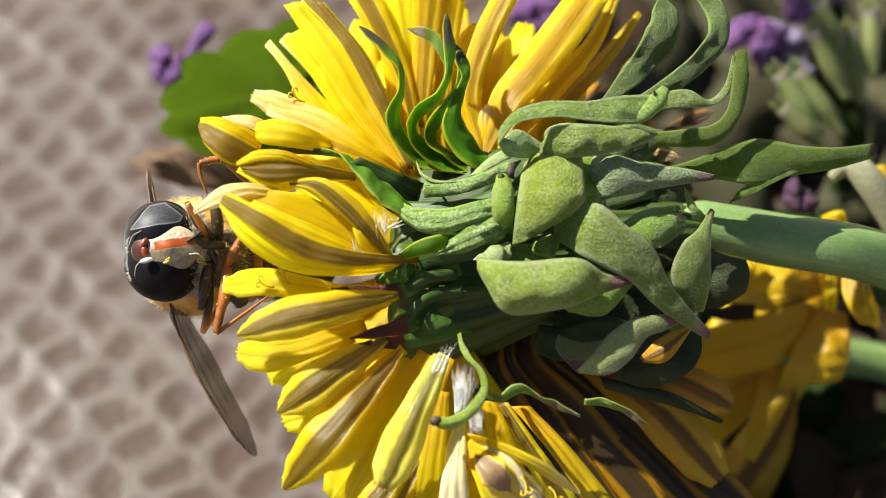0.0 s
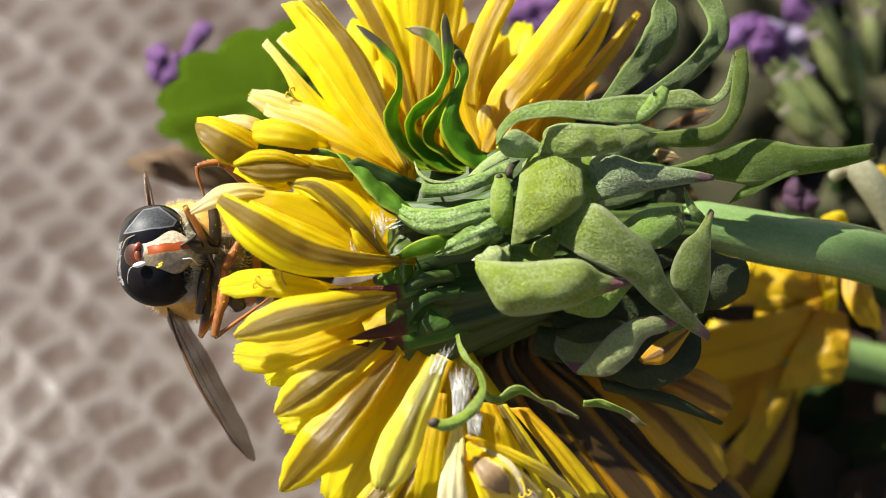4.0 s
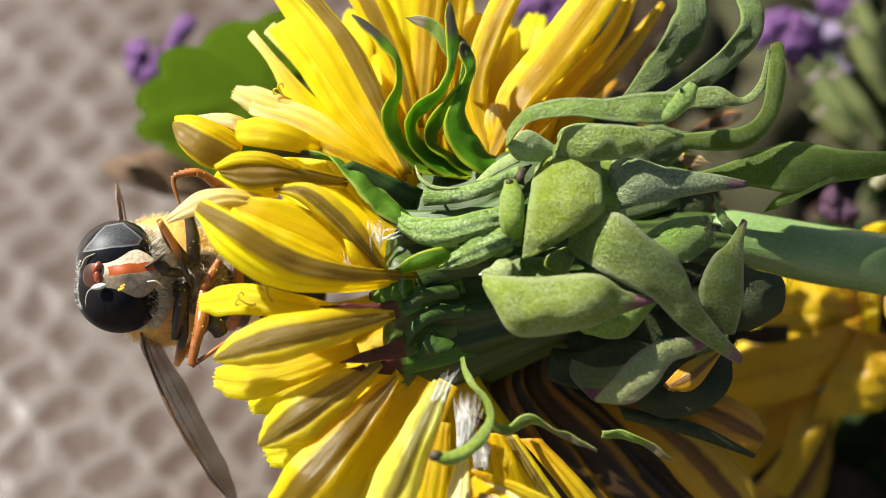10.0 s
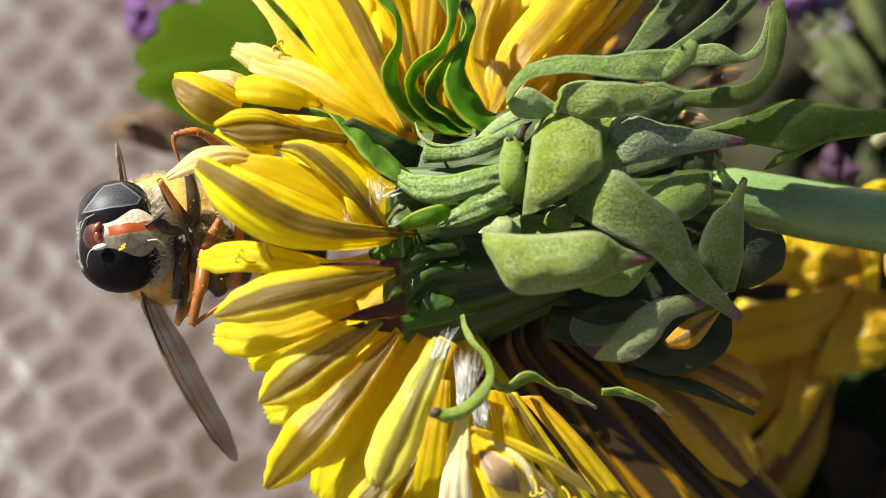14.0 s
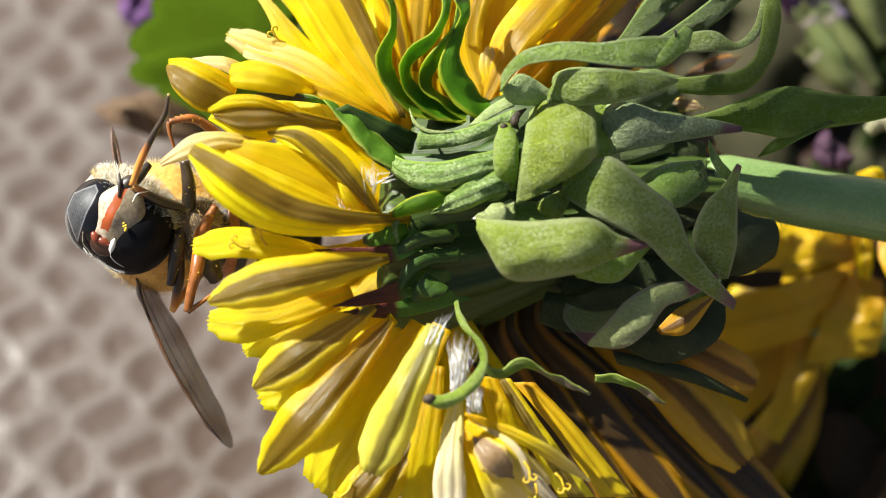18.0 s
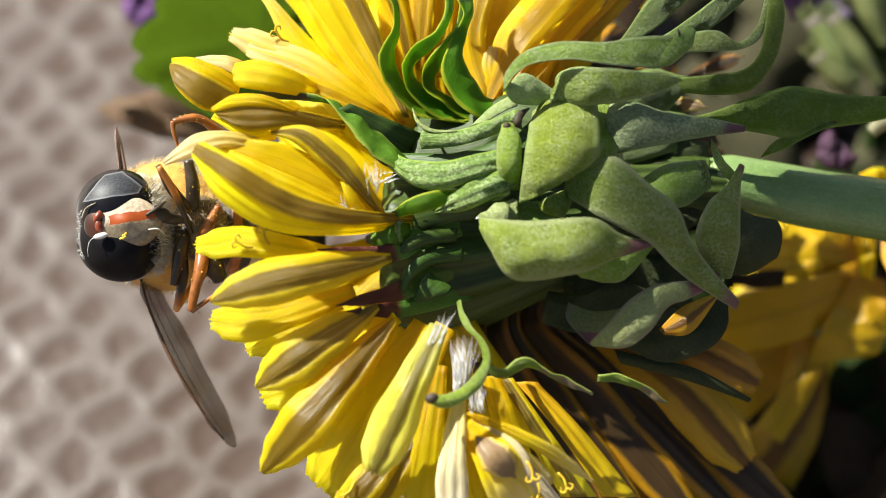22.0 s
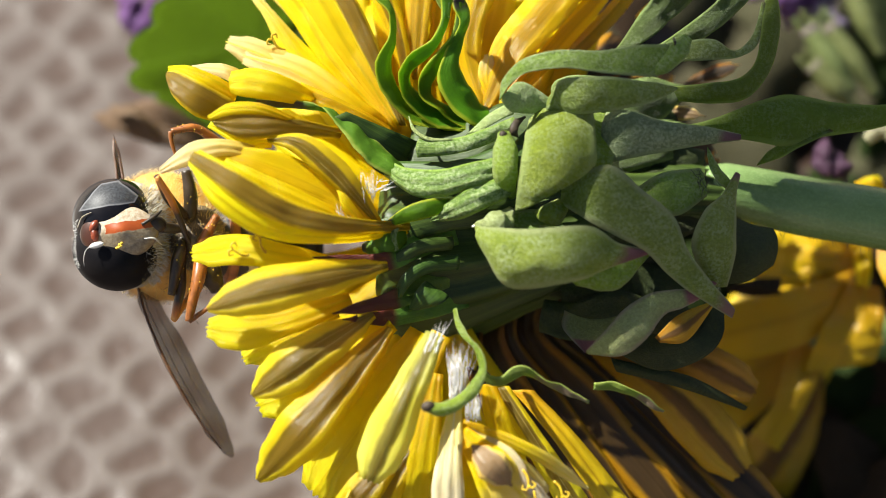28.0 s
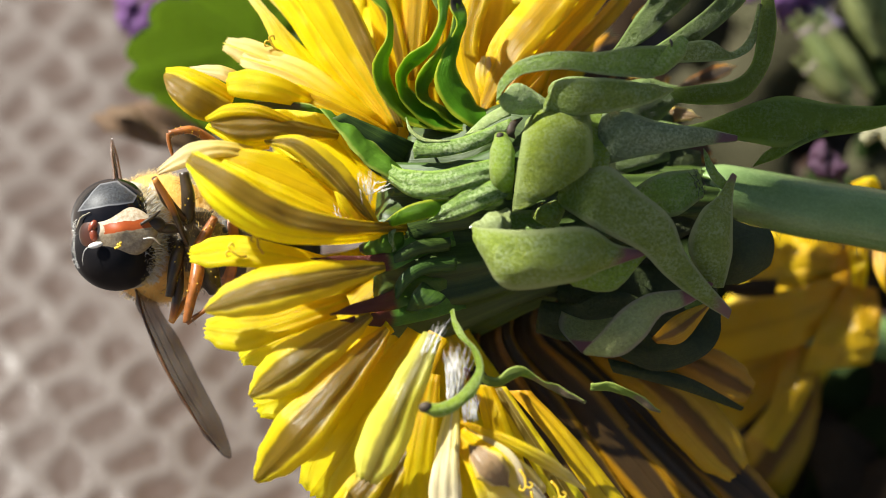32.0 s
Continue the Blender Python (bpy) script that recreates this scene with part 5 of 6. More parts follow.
part("bract_hair", hairs([(Vector((12.96, 3.47, 1.6)) + Vector((tufts.uniform(-0.4, 0.4), tufts.uniform(-0.5, 0.5), 0)), (tufts.uniform(-0.6, 0.8), tufts.uniform(-1, 1), 0.4)) for k in range(26)], 0.9, 0.016, 0.4), DARK, dandelion, "few dark bristles")
part("stalk_hair", hairs([(Vector((15.84, 1.42, -1.6)).lerp(Vector((23.67, -0.26, -1.6)), tufts.random()), (tufts.uniform(-0.4, 0.4), -1, tufts.uniform(-0.3, 0.6))) for k in range(24)], 0.7, 0.014, 0.3), DARK, dandelion, "few fine bristles")
# white pappus hairs where florets have broken away
tufts = random.Random(8)
for root, top, count in (((0.6, -7.23, 4.4), (0.76, -4.88, 4.8), 60), ((1.48, -8.13, 4.4), (1.42, -7.06, 4.8), 40), ((-0.6, -4.76, 4.6), (0.03, -3.48, 4.2), 16), ((-3.72, 2.47, 3), (-3.86, 3.67, 3.6), 22), ((-4.76, 1.36, 3.4), (-4.85, 1.9, 3.8), 12), ((-3.23, 3.09, 2.6), (-2.61, 3.41, 3), 14)):
    root, top = Vector(root), Vector(top)
    way = top - root
    spots = [(root + Vector((tufts.uniform(-0.35, 0.35), tufts.uniform(-0.3, 0.3), tufts.uniform(-0.2, 0.2))), way + Vector((tufts.uniform(-0.35, 0.35), tufts.uniform(-0.3, 0.3), tufts.uniform(-0.3, 0.3)))) for k in range(count)]
    part("pappus", hairs(spots, way.length, 0.018, 0.12, 3), WHITE, dandelion, "tuft of silky white hairs")

# the hidden crowd of florets inside and behind
crowd = random.Random(11)
for k in range(64):
    a = radians(95 + 200 * (k % 32) / 31 + crowd.uniform(-3, 3))
    deep = -3.2 - 1.6 * (k // 32) - crowd.uniform(0, 1.2)
    root = Vector((-1.6 + 0.8 * math.cos(a), 0.6 + 2.0 * math.sin(a), deep + 1.2))
    reach = 9.3 + 5.2 * abs(math.sin(a)) ** 1.5 + crowd.uniform(-0.8, 0.4)
    if k // 32:
        reach -= 1.2
    if 195 < math.degrees(a) < 262 or math.degrees(a) < 150:
        reach -= 1.6
    tip = Vector((-1.6 + reach * math.cos(a), 0.2 + reach * math.sin(a), deep - 1.0))
    mid = root.lerp(tip, 0.5) + Vector((0, 0, 0.8))
    if abs(math.degrees(a) - 183) < 14:
        continue
    floret((tip, mid, root), crowd.uniform(1.9, 2.6), PETAL_PLAIN, n=14, m=8, roll=(crowd.uniform(-20, 20), crowd.uniform(-25, 25)))

for k in range(18):
    f = (k % 9) / 8
    root = Vector((-3.5 + 8 * f, 2.4, -3.6 - 0.9 * (k // 9)))
    tip = Vector((-5.5 + 13.5 * f + crowd.uniform(-0.7, 0.7), 14.5 + crowd.uniform(-1.0, 2.0) - 3.4 * max(0, f - 0.55), -5.5 - 1.2 * (k // 9)))
    floret((tip, root.lerp(tip, 0.5) + Vector((-0.6, 0, 0.5)), root), crowd.uniform(1.9, 2.5), PETAL_SOFT if k % 3 else PETAL_PLAIN, n=14, m=8, roll=(crowd.uniform(-20, 20), crowd.uniform(-20, 20)))

# florets added behind the bracts, on the head's far side, shading the garden flower
for k in range(10):
    a = radians(12 + 8 * k)
    root = Vector((4, 2, -6.2))
    tip = root + Vector((math.cos(a), math.sin(a), 0)) * (10.5 + crowd.uniform(-0.6, 0.6)) + Vector((0, 0, -1.4))
    floret((tip, root.lerp(tip, 0.5) + Vector((0, 0, 0.5)), root), 2.7, PETAL_BROWN_SHADE, n=14, m=8)

# ---- the fly ----
fly = thing("hoverfly", (-13.96, 0.61, -1), "orange and black hoverfly clinging to the dandelion", "fly")
HEAD = (-16.68, 0.8, 0.4)
COXA_FAR = (-13.01, 1.6, 0.2)
COXA_NEAR = (-13.29, -0.26, 0.2)
FEMUR = 3.3


def foreleg_material():
    k = Mat("foreleg", 0.35, 0.5)
    x, y, uvs = k.uv()
    c = k.ramp(k.math("ADD", y, k.math("MULTIPLY_ADD", k.noise(900), 0.1, -0.05)), (0.0, (0.60, 0.25, 0.05)), (0.30, (0.55, 0.19, 0.03)), (0.42, (0.035, 0.022, 0.012)), (0.96, (0.05, 0.03, 0.015)), (1.0, (0.5, 0.4, 0.1)))
    k.color(c)
    return k.m


FORELEG = foreleg_material()


def thigh_material():
    k = Mat("thigh", 0.35, 0.5)
    x, y, uvs = k.uv()
    k.color(k.ramp(k.math("ADD", y, k.math("MULTIPLY_ADD", k.noise(900), 0.15, -0.07)), (0.70, (0.045, 0.028, 0.014)), (0.9, (0.45, 0.15, 0.025)), (1.0, (0.62, 0.30, 0.08))))
    return k.m


THIGH = thigh_material()


def scatter(center, radii, count, keep, seed):
    """Spots on an egg, with the way outward, where keep(way) holds."""
    rng = random.Random(seed)
    out = []
    while len(out) < count:
        d = Vector((rng.gauss(0, 1), rng.gauss(0, 1), rng.gauss(0, 1))).normalized()
        if keep(d):
            n = Vector((d.x / radii[0], d.y / radii[1], d.z / radii[2])).normalized()
            out.append((Vector(center) + Vector((d.x * radii[0], d.y * radii[1], d.z * radii[2])), n))
    return out


def build_fly():
    h = Vector(HEAD)
    nape = h + Vector((0.9, 0, -0.95))
    nape_size = (1.85, 2.74, 2.0)
    head = part("head", blob(nape, nape_size), CHEEK, fly, "hairy head with a pale face", at=h)
    part("eye", blob(h + Vector((0.04, 0.76, -0.5)), (2.14, 2.10, 2.1), (0, 0, 8), 56, 40), EYE_ZONED, head, "glossy black compound eye with a sharply bounded grey zone")
    part("eye", blob(h + Vector((0.16, -0.74, -0.5)), (2.24, 2.10, 2.1), (0, 0, -6), 56, 40), EYE, head, "glossy black compound eye")

    def cheek(v):
        v.y *= 1 - 0.1 * max(0, -v.x - 0.25) ** 1.3 - 0.28 * max(0, v.x - 0.3) ** 1.5
        v.z *= 1 + 0.22 * math.exp(-((v.x - 0.1) / 0.28) ** 2 - ((v.y - 0.05) / 0.3) ** 2)
        return v

    part("face", blob(h + Vector((0.52, 0.10, 1.0)), (1.98, 1.38, 0.70), (0, 0, 4), 56, 36, cheek), FLY_FACE, head, "shiny cream face with a red stripe and dark brow")
    for y, turn in ((0.42, 62), (-0.02, 100)):
        part("antenna", blob(h + Vector((-0.62 - y * 0.1, y, 1.62)), (0.34, 0.2, 0.2), (0, 0, turn), 16, 12), RED, head, "short red brown feeler")
    part("antenna_bristle", tube((h + Vector((-0.7, -0.55, 1.8)), h + Vector((-1.0, -0.75, 1.85)), h + Vector((-1.15, -1.15, 1.7)), h + Vector((-1.15, -1.55, 1.55))), (0.016, 0.016, 0.013, 0.006), 14, 6), WHITE, head, "fine pale feeler bristle")
    part("antenna_tip", blob(h + Vector((-0.5, -0.52, 1.78)), (0.38, 0.15, 0.13), (0, 0, 14), 14, 10), WHITE, head, "pale feeler tip")
    part("brow_rim", tube((h + Vector((-1.55, 0.35, 1.15)), h + Vector((-1.3, 0.85, 1.32)), h + Vector((-0.8, 1.12, 1.5))), (0.03, 0.04, 0.02), 12, 6), CHEEK, head, "pale seam beside the eye")
    part("mouth", join(blob(h + Vector((2.25, 0.55, 0.85)), (0.62, 0.45, 0.5), (0, 0, -12)),
                       tube((h + Vector((2.2, 0.5, 0.8)), h + Vector((2.9, 0.35, 0.6)), h + Vector((3.6, 0.3, 0.1))), (0.34, 0.28, 0.2), 8, 8),
                       tube((h + Vector((1.7, 0.5, 1.55)), h + Vector((2.3, 0.9, 1.35)), h + Vector((2.6, 1.2, 1.0))), (0.08, 0.1, 0.04), 8, 6)), DARK, head, "dark mouth parts")
    part("lip", tube((h + Vector((1.85, -0.2, 1.6)), h + Vector((2.3, -0.18, 1.42)), h + Vector((2.62, -0.5, 1.0))), (0.03, 0.045, 0.02), 10, 6), WHITE, head, "pale lip edge")
    grains = [blob(h + Vector((a, b, 1.74)), (0.08, 0.07, 0.06), (0, 0, 40 * a), 8, 6) for a, b in ((0.62, -0.50), (0.74, -0.42), (0.60, -0.63), (0.70, -0.56), (0.50, -0.66))]
    part("pollen_clump", join(*grains), POLLEN, head, "small clump of yellow pollen")
    part("brow_hair", hairs([(h + Vector((-1.28 - 0.4 * math.cos(a), 0.1 + 1.5 * math.sin(a) - 0.4, 0.5 + d)), (-0.8, 0.6 * math.sin(a + k * 0.9), 0.5)) for k, a, d in ((k, -1.1 + 1.9 * k / 149, 0.6 * math.sin(k * 7.3)) for k in range(150))], 0.26, 0.010, 1.1), WHITE, head, "fringe of white hair on the brow")
    part("head_hair", hairs(scatter(nape, nape_size, 700, lambda d: d.x > 0.3 and d.z > -0.5, 5), 0.34, 0.013, 0.5), HAIR, head, "fringe of pale golden hair")
    part("collar_hair", hairs(scatter(nape, nape_size, 650, lambda d: d.x > 0.45 and d.z > -0.2, 6), 0.42, 0.016, 0.6), WHITE, head, "greyish white hair behind the eyes")

    body = Vector((-14.75, 0.70, -3.2))
    part("thorax", blob(body, (3.2, 3.38, 2.8), (0, 0, 0), 36, 24), THORAX, fly, "tan furry thorax")
    part("thorax_hair", hairs(scatter(body, (3.2, 3.38, 2.8), 2200, lambda d: d.z > -0.5, 7), 0.34, 0.014, 0.5), HAIR, fly, "golden hair")
    part("breast", blob((-12.65, 0.61, -0.9), (1.5, 1.7, 1.3)), BREAST, fly, "dark breast with pale hair")
    part("breast_hair", hairs(scatter((-12.65, 0.61, -0.9), (1.5, 1.7, 1.3), 500, lambda d: d.z > -0.2, 8), 0.4, 0.013, 0.7), HAIR, fly)
    part("abdomen", tube(((-12.27, 0.32, -2.6), (-10.72, 0.47, -3.2), (-9.36, 0.33, -4.5), (-7.44, 0.03, -7)), (1.7, 2.2, 2.2, 1.2), 18, 24), DARK, fly, "dark abdomen")
    for k, (x, c) in enumerate(((395, LEG), (428, FACE))):
        a = Vector((-11.56, 0.38, -2.85)).lerp(Vector((-10.17, 0.38, -3.6)), (x - 390) / 50)
        part("abdomen_band", tube((a - Vector((0.22, 0, -0.05)), a + Vector((0.22, 0, -0.12))), (2.26, 2.3), 4, 24), c, fly, "pale band")

    def wing(pts, width, face, shape, veins):
        blade = part("wing", ribbon(pts, width, face, shape=shape, thick=0.03, cup=0.03, pleat=0.03, n=26, m=10), WING, fly, "smoky grey transparent wing")
        line = curve_points(pts, 26)
        for off, size in veins:
            rail = []
            for i in range(0, 25, 4):
                way = (line[i + 1] - line[i]).normalized()
                side = way.cross(Vector(face)).normalized()
                rail.append(line[i] + side * off * width * at_profile(shape, i / 26) + Vector((0, 0, 0.03)))
            part("wing_vein", tube(rail, (size, size * 0.8, size * 0.4), 20, 6), LEG_BROWN if size > 0.05 else LEG_DARK, blade)

    outline = ((0, 0.25), (0.1, 0.75), (0.45, 1.0), (0.8, 0.84), (0.94, 0.5), (1, 0.12))
    wing(((-15.67, -1.72, -2), (-13.28, -6.44, -2), (-10.97, -10.71, -2.8)), 2.0, (0.65, 0.45, 0.6), outline, ((0.46, 0.085), (0.22, 0.02), (-0.1, 0.012)))
    wing(((-16.65, 3.45, -1.6), (-16.89, 4.69, -2), (-17.16, 5.93, -2.4)), 0.42, (0.6, 0.1, 0.8), (((0, 1.0), (0.6, 0.8), (1, 0.1))), ((0.4, 0.1), (-0.4, 0.09), (0, 0.05)))

    # middle and hind legs
    def leg(pts, radii, material, foot=None):
        limb = part("leg", tube(pts, radii, 20, 10), material, fly)
        rng = random.Random(len(ORIGIN))
        line = curve_points(pts, 20)
        spots, specks = [], []
        for k in range(70):
            i = rng.randrange(1, 20)
            way = (line[i + 1] - line[i - 1]).normalized()
            d = Vector((rng.gauss(0, 1), rng.gauss(0, 1), rng.gauss(0.3, 1)))
            d = (d - way * d.dot(way)).normalized()
            spots.append((line[i] + d * radii[1] * 0.8, d + way * 0.7))
            if k < 8:
                specks.append(blob(line[i] + d * radii[1] * 0.95, (0.045, 0.04, 0.04), (0, 0, 30 * k), 8, 6))
        part("leg_bristle", hairs(spots, 0.34, 0.014, 0.3), LEG_DARK, limb, "fine dark bristles")
        part("pollen_grain", join(*specks), POLLEN, limb, "yellow pollen grains")
        if foot:
            part("foot", tube(foot, (0.14, 0.11, 0.06), 12, 7), LEG, limb)

    leg(((-11.18, 5.14, -0.6), (-12.52, 6.13, 0.2), (-13.81, 5.98, 0.4)), (0.3, 0.22, 0.17), LEG, ((-13.81, 5.98, 0.4), (-13.78, 5.44, 0.4), (-13.41, 4.25, 0.2)))
    leg(((-13, 1.17, -0.2), (-12.81, 2.59, 0.4), (-13.03, 4.01, 0.5)), (0.34, 0.36, 0.26), LEG_DARK)
    leg(((-13.2, 0.6, 0), (-13.41, -0.54, 0.6), (-13.78, -2.25, 0.4)), (0.3, 0.36, 0.2), LEG_DARK)
    leg(((-12.34, 0.46, 0), (-12.3, -1.1, 0.9), (-12.6, -2.51, 1.2), (-12.8, -3.56, 1.2)), (0.3, 0.36, 0.26, 0.2), LEG, ((-12.8, -3.56, 1.2), (-11.72, -2.8, 1), (-9.79, -1.39, 0.4)))
    leg(((-12.16, 0.03, -0.4), (-11.86, -1.11, 0.2), (-11.51, -1.98, -0.2)), (0.4, 0.62, 0.4), LEG_DARK)
    leg(((-12.38, 0.31, 0.2), (-11.99, 0.74, 0.6), (-11.52, 1.74, 0.2)), (0.26, 0.3, 0.2), LEG)

    # forelegs, built along u from the hip and from the knee
    legs = []
    for hip in (COXA_FAR, COXA_NEAR):
        hip = Vector(hip)
        femur = part("foreleg", tube((hip, hip + Vector((FEMUR * 0.5, 0.15, 0)), hip + Vector((FEMUR, 0, 0))), (0.22, 0.27, 0.17), 14, 10), THIGH, fly, "dark thigh with an orange knee", at=hip)
        knee = hip + Vector((FEMUR, 0, 0))
        shin = part("shin", tube((knee, knee + Vector((1.4, 0.08, 0)), knee + Vector((2.8, 0, 0)), knee + Vector((4.0, -0.12, 0)), knee + Vector((5.0, 0.1, 0))), (0.16, 0.19, 0.16, 0.13, 0.07), 22, 8), FORELEG, femur, "orange shin with a black foot", at=knee)
        legs.append((femur, shin))
    return head, legs


fly_head, forelegs = build_fly()

# ---- the second flower behind ----
second = thing("garden_flower", (19.11, -3.69, -9), "orange yellow flower with broad notched petals in shade", "flower")
def outer_petal(one, other, material=PETAL_ORANGE, **more):
    more.setdefault("rough", 0.16)
    more.setdefault("grain", 0.7)
    more.setdefault("thick", 0.07)
    more.setdefault("m", 12)
    return leafy(one, other, material, "petal", parent=second, **more)


outer_petal(((23.81, 0.03, -13.90), (20.81, 1.19, -13.10), (18.64, 1.65, -13.50)), ((23.81, -1.42, -13.90), (20.40, -1.99, -12.90), (17.92, -0.67, -13.50)), bulge=0.1)
outer_petal(((23.09, -0.29, -13.50), (19.72, -0.80, -12.70), (17.28, -1.31, -13.10)), ((22.76, -1.90, -13.50), (19.72, -2.08, -12.70), (17.41, -1.57, -13.10)), bulge=0.14)
outer_petal(((23.51, -1.06, -13.10), (20.01, -2.05, -12.50), (14.69, -3.45, -13.50)), ((23.16, -3.18, -13.10), (20.01, -5.47, -12.50), (14.36, -6.77, -13.90)), bulge=0.06, wave=0.1)
outer_petal(((23.08, -1.76, -12.70), (21.29, -4.43, -12.20), (20.49, -6.82, -12.70)), ((24.95, -2.14, -12.90), (24.85, -4.76, -12.40), (24.40, -6.38, -12.70)), bulge=0.08, wave=0.15)
outer_petal(((19.82, -4.96, -13.30), (18.83, -8.30, -12.70), (17.57, -10.38, -13.10)), ((21.63, -5.92, -13.30), (21.00, -8.04, -12.70), (19.02, -11.47, -13.10)), bulge=0.12, wave=0.12)
outer_petal(((21.07, -3.88, -14.90), (16.10, -5.22, -14.30), (11.29, -6.50, -14.90)), ((21.07, -6.65, -14.90), (17.72, -9.78, -14.30), (14.74, -11.91, -14.90)), bulge=0.05, wave=0.1)
outer_petal(((23.03, 0.41, -12.30), (23.13, -0.87, -12.10), (23.29, -1.88, -12.30)), ((24.16, 0.41, -12.30), (24.09, -0.87, -12.10), (24.00, -2.07, -12.30)), PETAL_SOFT, bulge=0.15, n=14)
outer_petal(((25.18, 0.03, -13.10), (25.34, -1.25, -12.90), (25.58, -2.55, -13.10)), ((26.22, 0.03, -13.10), (26.16, -1.25, -12.90), (26.09, -2.55, -13.10)), PETAL_SOFT, bulge=0.15, n=14)
outer_petal(((22.19, -6.64, -17.50), (19.80, -9.26, -17.10), (16.92, -12.00, -17.90)), ((22.52, -8.30, -17.50), (21.78, -11.59, -17.10), (20.27, -15.02, -17.90)), PETAL_SHADE, bulge=0.08)
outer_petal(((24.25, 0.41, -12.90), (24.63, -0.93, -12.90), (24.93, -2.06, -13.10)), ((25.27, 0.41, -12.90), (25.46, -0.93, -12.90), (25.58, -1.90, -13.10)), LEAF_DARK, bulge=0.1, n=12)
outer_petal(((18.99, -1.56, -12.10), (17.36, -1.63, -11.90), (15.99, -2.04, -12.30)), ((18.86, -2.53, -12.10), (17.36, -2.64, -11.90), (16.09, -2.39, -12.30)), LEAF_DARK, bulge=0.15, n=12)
for x, y, w in ((1480, 470, -17), (1560, 560, -17), (1250, 620, -18), (1330, 520, -17), (1460, 700, -18)):
    c = Vector((20.7, -4.6, -16.5))
    t = Vector(((x - 784) / 35 * 1.1, (441 - y) / 35 * 1.1, w))
    floret((t, c.lerp(t, 0.5) + Vector((0, 0, 0.8)), c), 4.2, PETAL_ORANGE, second, shape=((0, 0.7), (0.5, 1.0), (0.85, 0.95), (1, 0.7)), wave=0.2)
floret(((25.88, -2.94, -8.5), (24.81, -1.47, -8), (24.38, 0.66, -9)), 1.8, PETAL_ORANGE, second, shape="strap")
part("stem", tube(((20.8, -4.6, -16.6), (30, -6, -20), on_table(60, -14, 1.4)), (1.2, 1.3, 1.3), 16, 12), STALK, second)

# ---- leaf and violet flowers beyond ----


def scalloped_leaf(center, radius, turn, lobes, face_tilt):
    bm = bmesh.new()
    uv = bm.loops.layers.uv.new("UVMap")
    rings = []
    m, n = 96, 8
    tilt = Euler([radians(a) for a in face_tilt]).to_matrix()
    for i in range(n + 1):
        ring = []
        for j in range(m):
            a = 2 * math.pi * j / m
            edge = radius * (1 + 0.15 * abs(math.sin(a * lobes / 2)) ** 0.7 - 0.09)
            edge *= 0.25 + 0.75 * min(1, (abs(a - math.pi) + 0.0) / 0.35) if abs(a - math.pi) < 0.35 else 1
            r = edge * max(0.02, i / n)
            q = Vector((r * math.cos(a), r * math.sin(a), 0.10 * radius * (i / n) ** 2 + 0.03 * radius * math.sin(a * 7) * i / n))
            ring.append(bm.verts.new(Vector(center) + tilt @ (Matrix.Rotation(radians(turn), 3, "Z") @ q)))
        rings.append(ring)
    for i in range(n):
        for j in range(m):
            f = bm.faces.new((rings[i][j], rings[i][(j + 1) % m], rings[i + 1][(j + 1) % m], rings[i + 1][j]))
            for loop in f.loops:
                loop[uv].uv = (loop.vert.co.x * 0.05, loop.vert.co.y * 0.05)
    bm.faces.new(rings[0])
    bmesh.ops.solidify(bm, geom=bm.faces[:], thickness=0.2)
    bmesh.ops.recalc_face_normals(bm, faces=bm.faces)
    return bm


leaf = thing("ground_ivy_leaf", (-11.99, 12.77, -20), "green scalloped leaf standing beside the dandelion", "leaf")
part("blade", scalloped_leaf((-11.24, 12.39, -20), 7.6, 194, 13, (58, 0, 14)), LEAF, leaf, "scalloped green blade")
part("leaf_stalk", tube(((-10.16, 13.37, -20.5), (2, 8, -27), (14, 4, -33)), (0.4, 0.4, 0.4), 10, 8), CALYX, leaf)


def violet(name, at, size, label, spread, material=VIOLET):
    """A small lipped violet flower: a tube and lobes."""
    ob = thing(name, at, label, "flower", "violet flowers")
    c = Vector(at)
    part("tube", tube((c, c + Vector((size * 0.3, -size * 0.5, -0.8)), c + Vector((size * 0.5, -size * 1.1, -1.2))), (size * 0.22, size * 0.16, size * 0.1), 10, 10), material, ob)
    for a, k in spread:
        d = Vector((math.cos(radians(a)), math.sin(radians(a)), 0))
        part("lobe", ribbon((c, c + d * size * 0.42 * k + Vector((0, 0, 0.5)), c + d * size * 0.85 * k), size * 0.95, shape="wide", n=10, m=6, wave=0.3, seed=a), material, ob)
    return ob


violet("violet_flower", (-18.49, 14.21, -21), 1.7, "small violet flower growing beside the scalloped leaf", ((118, 1.1), (200, 0.8), (290, 0.9), (20, 0.9)))
violet("violet_flower", (-17.51, 14.35, -21), 1.3, "small violet flower growing beside the scalloped leaf", ((57, 3.0), (237, 0.8), (150, 0.6)))
violet("violet_flower", (6.28, 17.66, -24), 2.6, "small violet flower standing beside the dandelion", ((150, 1.0), (60, 1.0), (0, 0.8), (250, 0.7)))
violet("violet_flower", (20.06, 15.94, -21), 2.2, "violet flower at the tip of a ground ivy spike", ((175, 0.9), (100, 0.8), (20, 1.0), (320, 1.0)))
violet("violet_flower", (21.48, 15.51, -22), 2.0, "violet flower at the tip of a ground ivy spike", ((90, 0.9), (20, 0.8), (260, 0.9)))
violet("violet_flower", (24.6, 18.37, -23), 2.4, "violet flower at the tip of a ground ivy spike", ((100, 1.1), (40, 1.2), (180, 0.9), (250, 0.7)))
